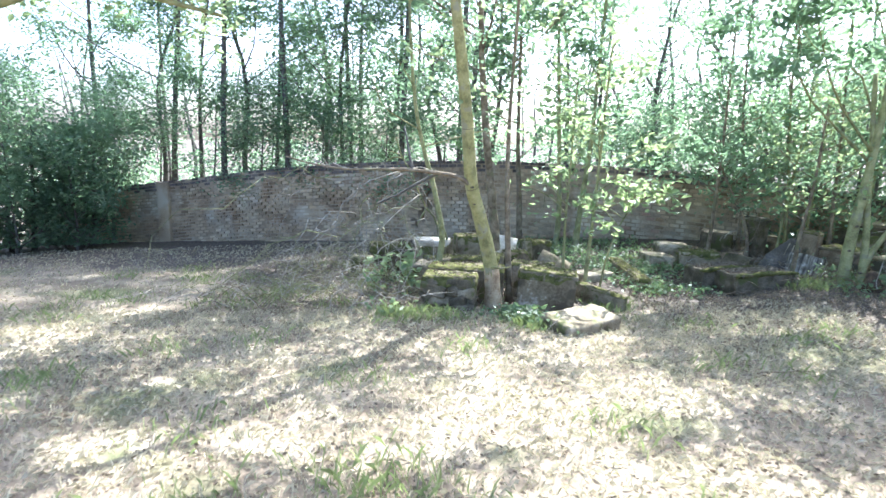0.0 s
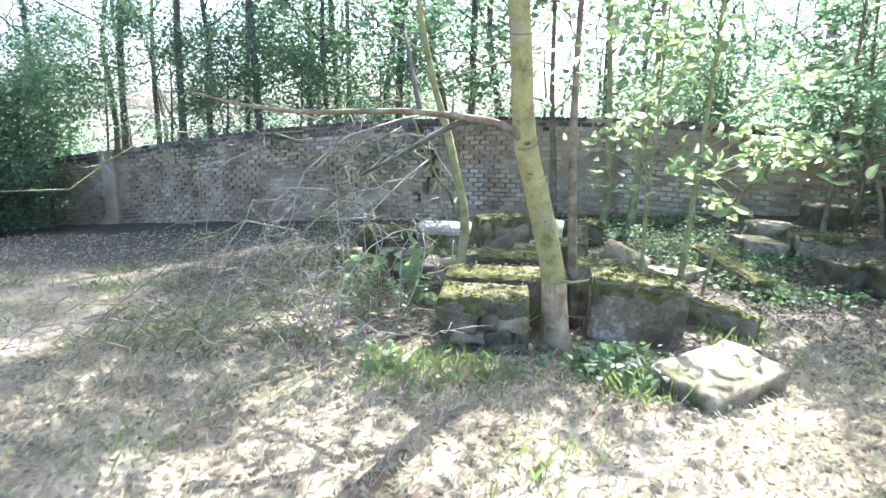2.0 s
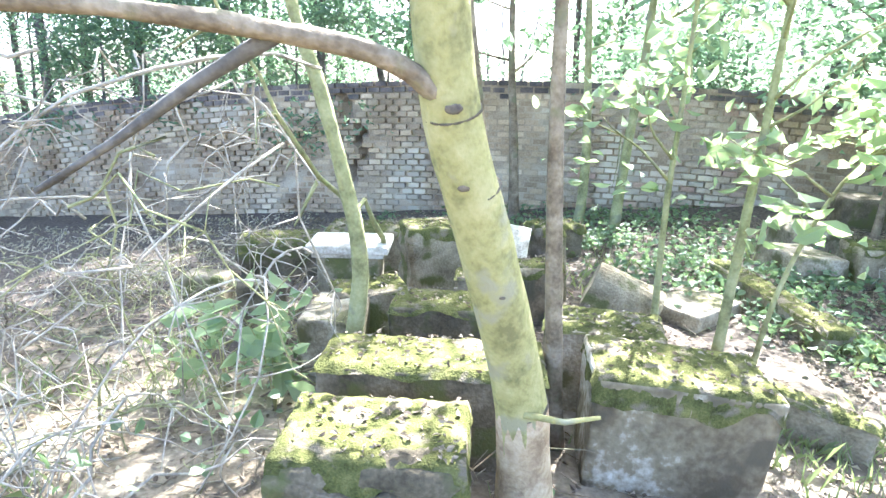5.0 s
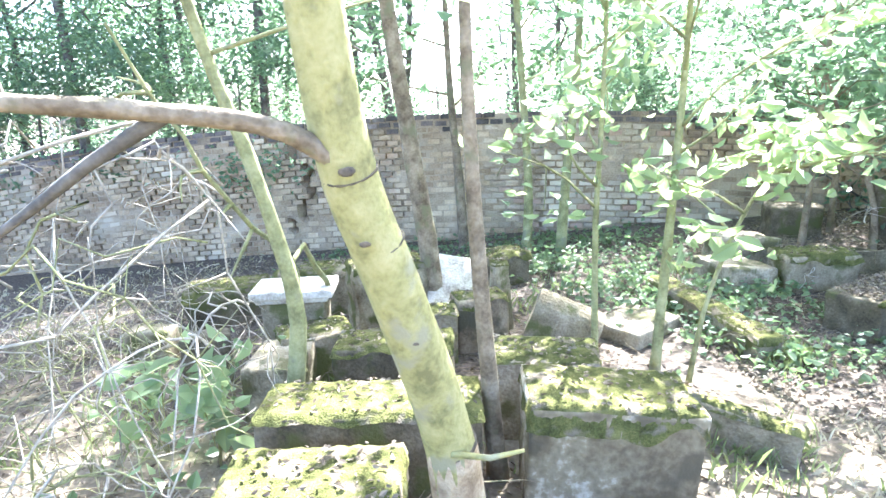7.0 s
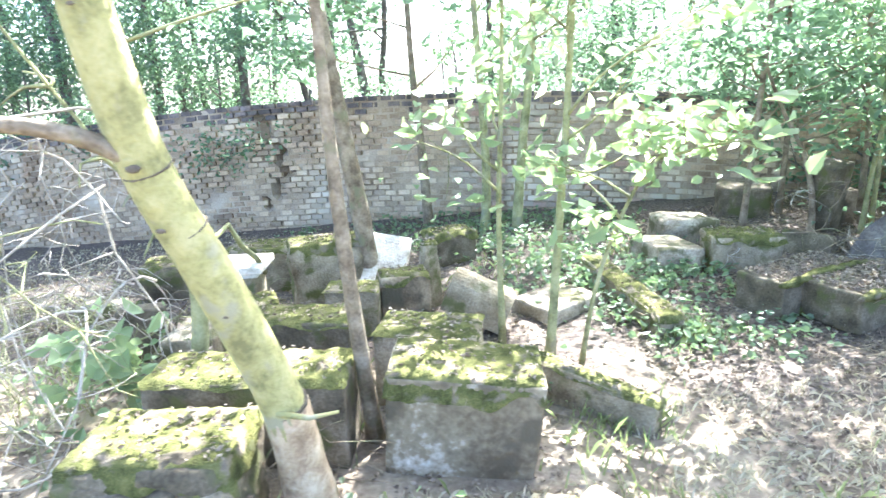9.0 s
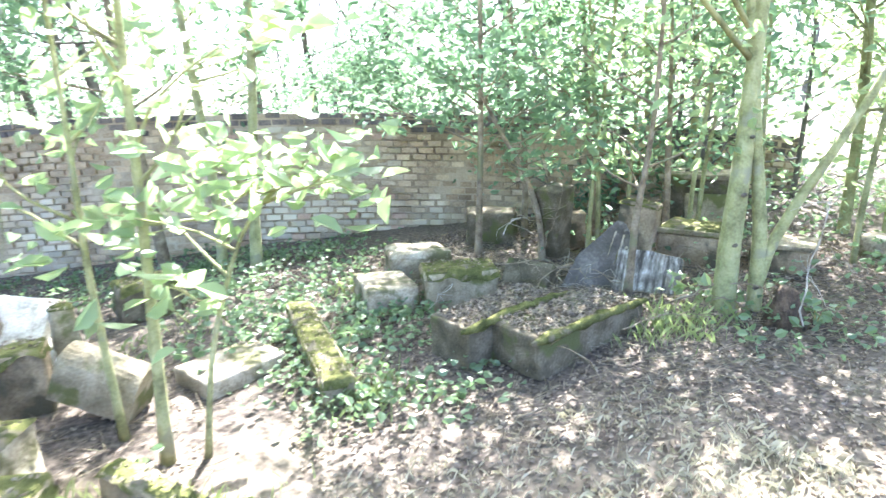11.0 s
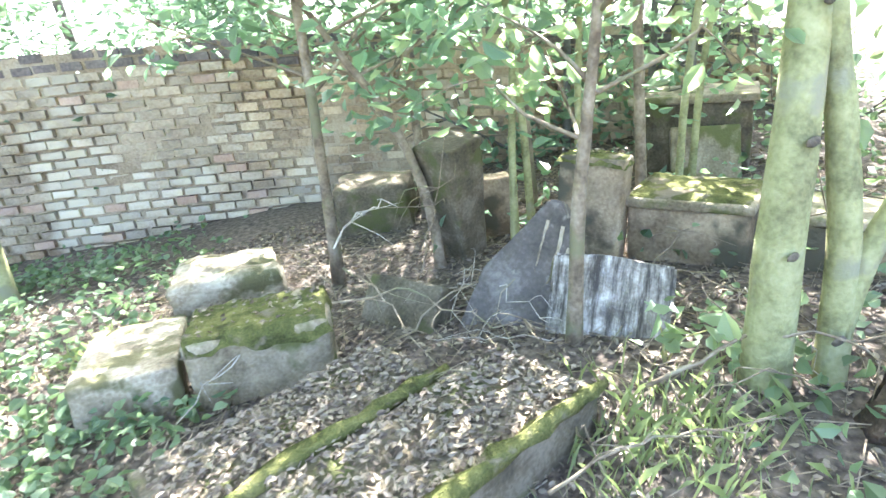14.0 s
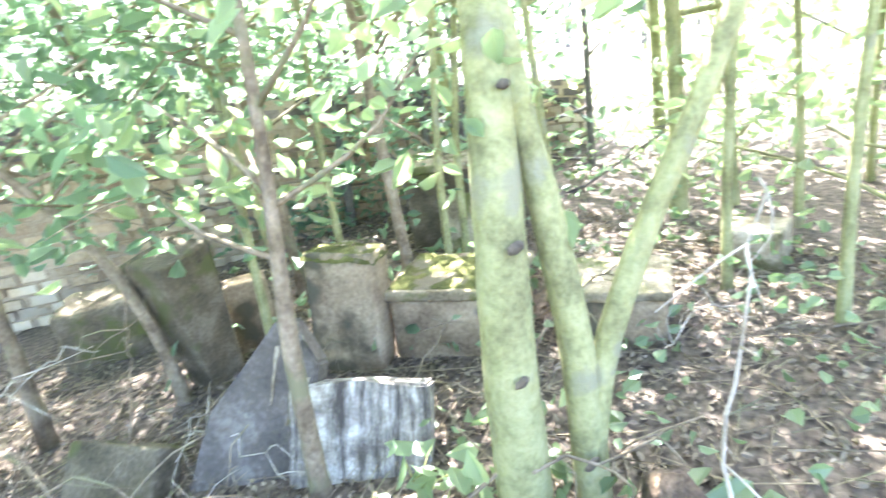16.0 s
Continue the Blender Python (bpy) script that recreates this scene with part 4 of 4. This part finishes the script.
dead_branch([[(-0.05, 7.3, 1.2), (-0.3, 6.9, 1.22), (-0.67, 6.65, 1.07), (-0.92, 6.6, 0.93), (-1.12, 6.6, 0.69), (-1.2, 6.6, 0.45), (-1.5, 6.6, 0.3)], [(-1.14, 6.6, 0.62), (-1.3, 6.7, 0.42), (-1.45, 6.6, 0.1), (-1.7, 6.5, -0.2)]], "bleached dead branch arching down to the ground", 31, 0.008, 18)
dead_branch([[(-0.2, 7.2, 0.9), (-0.67, 6.7, 0.62), (-0.85, 6.6, 0.4), (-1.0, 6.55, 0.1), (-1.1, 6.5, -0.25)]], "bleached dead branch leaning on the brush", 32, 0.0065, 16)
dead_branch([[(0.2, 8.6, 0.0), (0.1, 8.2, 0.35), (-0.1, 7.8, 0.6), (-0.3, 7.4, 1.1), (-0.5, 7.2, 1.6)]], "dead stem rising from the tombs", 33, 0.02, 6, mat=BARK_GREY)
dead_branch([[(-0.2, 7.6, 0.75), (-0.5, 7.5, 0.68), (-0.9, 7.4, 0.55), (-1.4, 7.2, 0.1)]], "thin bowed dead branch over the brush", 34, 0.006, 12)
bl = np.random.default_rng(12)
for k in range(26):
    x, y = bl.uniform(-1.25, -0.1), bl.uniform(6.6, 7.7)
    top = bl.uniform(0.3, 1.25)
    p = Vector((x, y, top))
    pts = [p.copy()]
    drop = bl.uniform(0.10, 0.30)
    way = Vector((bl.normal(-0.10, 0.17), bl.normal(-0.03, 0.15), 0.06))
    for _ in range(4):
        p = p + way
        way = way + Vector((bl.normal(0, 0.09), bl.normal(0, 0.09), -drop))
        p.z = max(p.z, float(ground_z(p.x, p.y)) + 0.03)
        pts.append(p.copy())
    pts.append(Vector((p.x + way.x * 0.4, p.y + way.y * 0.4, float(ground_z(p.x, p.y)))))
    dead_branch([pts], "crooked bleached dead branch tangled in the brush", 1300 + k, bl.uniform(0.004, 0.008), 11, mat=DEAD_WOOD if k % 4 else BARK_GREY)
for k in range(105):
    x, y = bl.uniform(-2.6, -0.3), bl.uniform(6.3, 9.4)
    a, L = bl.uniform(0, 2 * math.pi), bl.uniform(0.6, 1.5)
    z = float(ground_z(x, y))
    hgt = bl.uniform(0.05, 0.38)
    x2, y2 = x + L * math.cos(a), y + L * 0.6 * math.sin(a)
    dead_branch([[(x, y, z + 0.0), ((x + x2) / 2, (y + y2) / 2, z + hgt), (x2, y2, float(ground_z(x2, y2)) + bl.uniform(0.0, 0.2))]], "dry fallen branch in the brush heap", 1040 + k, bl.uniform(0.004, 0.008), 7, "brushwood", DEAD_WOOD if k % 4 == 0 else BARK_BROWN if k % 4 == 1 else BARK_GREY)
for k, (p, q, r) in enumerate((((4.35, 8.6, 0.02), (5.0, 7.95, -0.02), 0.011), ((4.45, 8.75, 0.1), (4.6, 8.0, -0.1), 0.010), ((4.4, 8.6, 0.25), (4.75, 8.9, 0.3), 0.010), ((5.1, 7.6, -0.1), (5.9, 7.2, 0.05), 0.016), ((4.6, 7.4, -0.12), (5.3, 7.3, -0.1), 0.011), ((6.0, 7.9, -0.05), (6.2, 7.6, 0.35), 0.012), ((5.55, 6.95, -0.1), (5.75, 7.0, 0.75), 0.012), ((4.75, 8.7, -0.1), (4.95, 8.55, 0.5), 0.010), ((3.2, 7.6, -0.28), (2.6, 7.9, -0.28), 0.012), ((3.6, 6.9, -0.2), (4.2, 6.6, -0.18), 0.012), ((2.6, 4.4, -0.24), (3.6, 4.0, -0.2), 0.014), ((1.1, 5.3, -0.2), (1.5, 5.5, 0.0), 0.006))):
    p, q = Vector(p), Vector(q)
    dead_branch([[p, p.lerp(q, 0.35) + Vector((0.02, 0.03, 0.05)), p.lerp(q, 0.7) + Vector((-0.03, 0.0, 0.03)), q]], "dry fallen branch on the ground", 90 + k, r * 0.5, 6, "fallen_branch", DEAD_WOOD if k in (2, 6, 11) else BARK_BROWN)
for k in range(30):
    x, y = bl.uniform(4.2, 6.9), bl.uniform(7.0, 9.3)
    t, L = bl.uniform(0, 2 * math.pi), bl.uniform(0.35, 0.9)
    x2, y2 = x + L * math.cos(t), y + L * math.sin(t)
    z, z2 = float(ground_z(x, y)), float(ground_z(x2, y2))
    dead_branch([[(x, y, z), ((x + x2) / 2, (y + y2) / 2, (z + z2) / 2 + bl.uniform(0.03, 0.22)), (x2, y2, z2 + bl.uniform(0, 0.12))]], "dry twiggy branch lying among the tombs", 1400 + k, bl.uniform(0.003, 0.006), 5, "fallen_branch", DEAD_WOOD if k % 3 == 0 else BARK_BROWN)
for k, (x, y, lean) in enumerate(((5.45, 9.0, 0.2), (5.6, 9.05, -0.15), (6.35, 8.75, 0.25), (6.75, 8.35, -0.1), (5.95, 9.1, 0.1), (6.6, 8.9, 0.3), (6.9, 7.6, 0.25), (7.3, 7.0, 0.2), (7.7, 7.6, -0.2), (7.1, 6.5, 0.3), (8.1, 6.9, 0.15), (7.9, 8.0, -0.3), (6.8, 7.15, 0.4), (8.4, 7.5, 0.2))):
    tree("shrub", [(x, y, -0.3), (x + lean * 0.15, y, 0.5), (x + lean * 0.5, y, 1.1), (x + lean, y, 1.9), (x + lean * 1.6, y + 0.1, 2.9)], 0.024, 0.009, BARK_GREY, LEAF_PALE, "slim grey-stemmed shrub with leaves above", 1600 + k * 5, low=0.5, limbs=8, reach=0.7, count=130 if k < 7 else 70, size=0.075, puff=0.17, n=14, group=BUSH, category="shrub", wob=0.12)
stump = Mesh(9)
base = float(ground_z(5.60, 7.12))
stump.tube([(5.60, 7.12, base - 0.05), (5.60, 7.12, base + 0.1), (5.61, 7.13, base + 0.22), (5.62, 7.14, base + 0.25)], [0.11, 0.085, 0.06, 0.03], 16, 0.4)
tagged(stump.make("tree_stump", ROTTEN, None, True), "rotten reddish-brown tree stump beside the trunk", "stump")

# ---- low growth ----
gr = np.random.default_rng(21)


def scatter(n, x0, x1, y0, y1, lift=0.0):
    p = np.stack([gr.uniform(x0, x1, n), gr.uniform(y0, y1, n), np.zeros(n)], 1)
    p[:, 2] = ground_z(p[:, 0], p[:, 1]) + lift
    return p


def clumped(centres, each, sd, lift0, lift1):
    c = np.repeat(np.array(centres, float), each, 0)
    p = np.zeros((len(c), 3))
    p[:, :2] = c[:, :2] + gr.normal(0, 1, (len(c), 2)) * sd
    p[:, 2] = ground_z(p[:, 0], p[:, 1]) + gr.uniform(lift0, lift1, len(c))
    return p


dry = Mesh(51)
dry.blades(np.concatenate([scatter(46000, -5.5, 4.5, 1.0, 6.4), scatter(9000, -9, -0.8, 6, 13), scatter(3500, 2.2, 4.6, 4.0, 7.0)]), 0.055, 1.25, 0.0035)
tagged(dry.make("dry_grass", GRASS), "flattened dry straw-coloured grass over the ground", "grass", kind="stuff")
spots = scatter(80, -5, 4.5, 1.2, 9.5)
tuft = Mesh(52)
tuft.blades(np.concatenate([clumped(spots, 55, 0.16, 0, 0), clumped([(-0.3, 5.75), (0.1, 5.7), (-0.45, 6.0), (0.95, 5.7), (1.0, 5.95), (2.2, 6.9), (3.0, 7.7), (5.0, 7.5), (5.15, 7.45)], 160, 0.15, 0, 0)]), 0.11, 0.7, 0.004)
tagged(tuft.make("green_grass", GREEN_GRASS), "scattered tufts of green grass", "grass", kind="stuff")
fall = Mesh(53)
fall.leaves(np.concatenate([scatter(26000, 2.6, 7.5, 5.0, 10.6, 0.010), scatter(12000, -3, 2.2, 6.2, 12.5, 0.010), scatter(9000, -6, 4, 1.2, 6, 0.012)]), 0.026, flat=0.15, wide=0.32)
tagged(fall.make("leaf_litter", LITTER), "brown and grey fallen leaves on bare earth", "leaf litter", kind="stuff")
herb = Mesh(54)
herb.leaves(np.concatenate([clumped([(0.75, 5.95), (0.95, 5.85), (1.1, 6.05), (0.85, 5.7), (1.15, 5.75)], 45, 0.13, 0.03, 0.16), clumped(scatter(95, 1.8, 3.9, 8.6, 11.2), 22, 0.15, 0.02, 0.13), clumped(scatter(36, 2.6, 3.8, 7.4, 8.8), 26, 0.14, 0.02, 0.12), clumped(scatter(40, -0.5, 2.2, 10.2, 12.0), 24, 0.16, 0.02, 0.12),
                             clumped([(-0.45, 6.7), (-0.35, 7.4), (-0.55, 7.6), (-0.3, 7.9), (-0.6, 6.2)], 22, 0.14, 0.05, 0.42), clumped(scatter(14, 5.2, 6.4, 6.6, 7.8), 16, 0.12, 0.02, 0.15), clumped(scatter(45, 6, 9.5, 5.0, 9.5), 26, 0.2, 0.02, 0.25)]), 0.05, flat=0.3, wide=0.42)
tagged(herb.make("herb_leaves", IVY), "green weeds and ivy covering the ground by the wall", "weeds", kind="stuff")

twigs = Mesh(55)
tw = np.random.default_rng(33)
for _ in range(2600):
    x, y = (tw.uniform(3.6, 7.4), tw.uniform(6.6, 10.2)) if tw.random() < 0.65 else (tw.uniform(-2.6, 2.2), tw.uniform(6.4, 11.0))
    t, L = tw.uniform(0, 2 * math.pi), tw.uniform(0.06, 0.26)
    x2, y2 = x + L * math.cos(t), y + L * math.sin(t)
    r = tw.uniform(0.0015, 0.004)
    twigs.tube([(x, y, float(ground_z(x, y)) + 0.012), (x2, y2, float(ground_z(x2, y2)) + tw.uniform(0.01, 0.05))], [r, r * 0.6], 3)
tagged(twigs.make("twig_litter", BARK_BROWN), "small dry twigs strewn over the leaf mould", "twigs", kind="stuff")


def plant(name, x, y, h, n, size, spread, leaf, label, seed):
    """A weed: thin stems, each with a few large leaves."""
    rng = np.random.default_rng(seed)
    z = float(ground_z(x, y))
    thing = tagged(new(name), label, "plant", "weeds among the tombs")
    thing.location = (x, y, z)
    tips = []
    for _ in range(max(3, n // 6)):
        st = Mesh(int(rng.integers(1, 9999)))
        e = Vector((rng.normal(0, spread), rng.normal(0, spread), h * rng.uniform(0.5, 1.1)))
        st.tube(curve([(0, 0, -0.02), (e.x * 0.3, e.y * 0.3, e.z * 0.6), e], 5), np.linspace(0.005, 0.002, 5), 4)
        st.make("stem", BARK_GREEN, thing, True)
        tips.append(e)
    for _ in range(n):
        e = tips[int(rng.integers(len(tips)))] * rng.uniform(0.55, 1.05)
        lf = Mesh(int(rng.integers(1, 99999)))
        lf.leaves(np.array([e + Vector(rng.normal(0, size * 0.5, 3))]), size, flat=0.35, wide=0.38)
        lf.make("leaf", leaf, thing)
    return thing


for k, (x, y, h, n, size, spread, leaf, lab) in enumerate((
        (0.92, 5.86, 0.16, 22, 0.10, 0.10, IVY, "broad-leaved bramble at the foot of the tree"), (1.08, 5.98, 0.13, 16, 0.085, 0.09, IVY, "broad-leaved bramble before the whitewashed block"),
        (-0.33, 7.32, 0.62, 40, 0.13, 0.13, LEAF_PALE, "tall green weed beside the mossy slab"), (-0.62, 7.5, 0.50, 26, 0.12, 0.14, LEAF_PALE, "tall green weed in the brushwood"),
        (-0.45, 5.95, 0.18, 18, 0.08, 0.10, LEAF_PALE, "low green weed by the rubble block"), (5.32, 7.75, 0.2, 18, 0.08, 0.09, LEAF_PALE, "green weed in a patch of sun"),
        (5.75, 7.02, 0.2, 16, 0.07, 0.1, IVY, "green weed beside the stump"), (3.05, 8.2, 0.14, 18, 0.07, 0.12, IVY, "low weed by the long kerb"), (1.95, 7.2, 0.2, 14, 0.07, 0.1, IVY, "weed beside the mossy kerb"))):
    plant("weed", x, y, h, n, size, spread, leaf, lab, 900 + k)

# ---- bricks of the wall ----
buttress = part("buttress", box_mesh(0.34, 0.12, 2.2, 71, 0.006, 0.012, 6), BRICK_JOINED, wall_north, "brick buttress, patched with mortar", True)
buttress.matrix_world = Matrix.Translation(wall_point(-7.2, 0.035, wall_top(-7.2) - 2.22)) @ pose(0, 0, 0, 0, 0, -17.6)


def brick_mesh(l, h, d, seed):
    bm = bmesh.new()
    bmesh.ops.create_cube(bm, size=1)
    rng = random.Random(seed)
    for v in bm.verts:
        v.co = Vector((v.co.x * l * rng.uniform(0.95, 1.0), v.co.y * d, v.co.z * h * rng.uniform(0.92, 1.0)))
        if v.co.y < 0:
            v.co.y += rng.uniform(-0.004, 0.004)
            v.co.x *= 0.97
            v.co.z *= 0.94
    me = bpy.data.meshes.new("brick")
    bm.to_mesh(me)
    bm.free()
    return me


kinds = []
for mi, bmat in enumerate((BRICK, BRICK, BRICK, BRICK, BRICK, BRICK, BRICK_RED)):
    me = brick_mesh((LENGTH - 0.012) * (1.0, 0.93, 0.97, 0.88, 1.02, 0.95, 0.96)[mi], (COURSE - 0.012) * (1.0, 0.9, 0.96, 0.98, 0.86, 1.0, 0.94)[mi], 0.08, mi)
    me.materials.append(bmat)
    kinds.append(me)
pick = random.Random(4)
joined, sooty = Mesh(61), Mesh(62)
made = 0
turn = Matrix.Rotation(math.atan2(WALL_DIR.y, WALL_DIR.x), 4, "Z")
for k in range(29):
    n = int((S1 - S0) / LENGTH)
    for i in range(n):
        s = S0 + (i + 0.5 + 0.5 * (k % 2)) * LENGTH + pick.uniform(-0.014, 0.014)
        z = wall_top(s) - (k + 0.5) * COURSE + pick.uniform(-0.006, 0.006) + 0.008 * noise.noise(Vector((s * 0.6, k * 0.12, 3)))
        p = wall_point(s, 0, z)
        if z < float(ground_z(p.x, p.y)) - 0.08:
            continue
        c = crack_at(z)
        if c is not None and abs(s - c) < 0.085:
            continue
        if k == 0 and pick.random() < 0.1:
            continue
        proud = pick.uniform(-0.014, 0.008)
        slope = (wall_top(s + 0.1) - wall_top(s - 0.1)) / 0.2
        if 2.2 < s < 4.6 and 2 <= k < 19 and made < 300:
            ob = new("brick", kinds[6 if pick.random() < 0.06 else pick.randrange(6)])
            ob.parent = wall_north
            ob.matrix_world = Matrix.Translation(wall_point(s, proud - 0.04, z)) @ turn @ Matrix.Rotation(-math.atan(slope), 4, "Y")
            made += 1
            continue
        mb = sooty if k < 2 or (k == 2 and pick.random() < 0.5) else joined
        a = len(mb.v)
        hl, hh = (LENGTH - 0.015) / 2 * pick.uniform(0.84, 1.0), (COURSE - 0.014) / 2 * pick.uniform(0.86, 1.0)
        for out, f in ((proud, 0.97), (-0.06, 1.0)):
            for dx, dz in ((-1, -1), (1, -1), (1, 1), (-1, 1)):
                mb.v.append(wall_point(s + dx * hl * f, out, z + dz * hh * f + dx * hl * slope))
        mb.f += [(a, a + 1, a + 2, a + 3), (a, a + 4, a + 5, a + 1), (a + 1, a + 5, a + 6, a + 2), (a + 2, a + 6, a + 7, a + 3), (a + 3, a + 7, a + 4, a)]
tagged(joined.make("brickwork", BRICK_JOINED, wall_north), kind="stuff")
tagged(sooty.make("crest_bricks", BRICK_DARK, wall_north, label="dark sooty bricks along the crest"), kind="stuff")
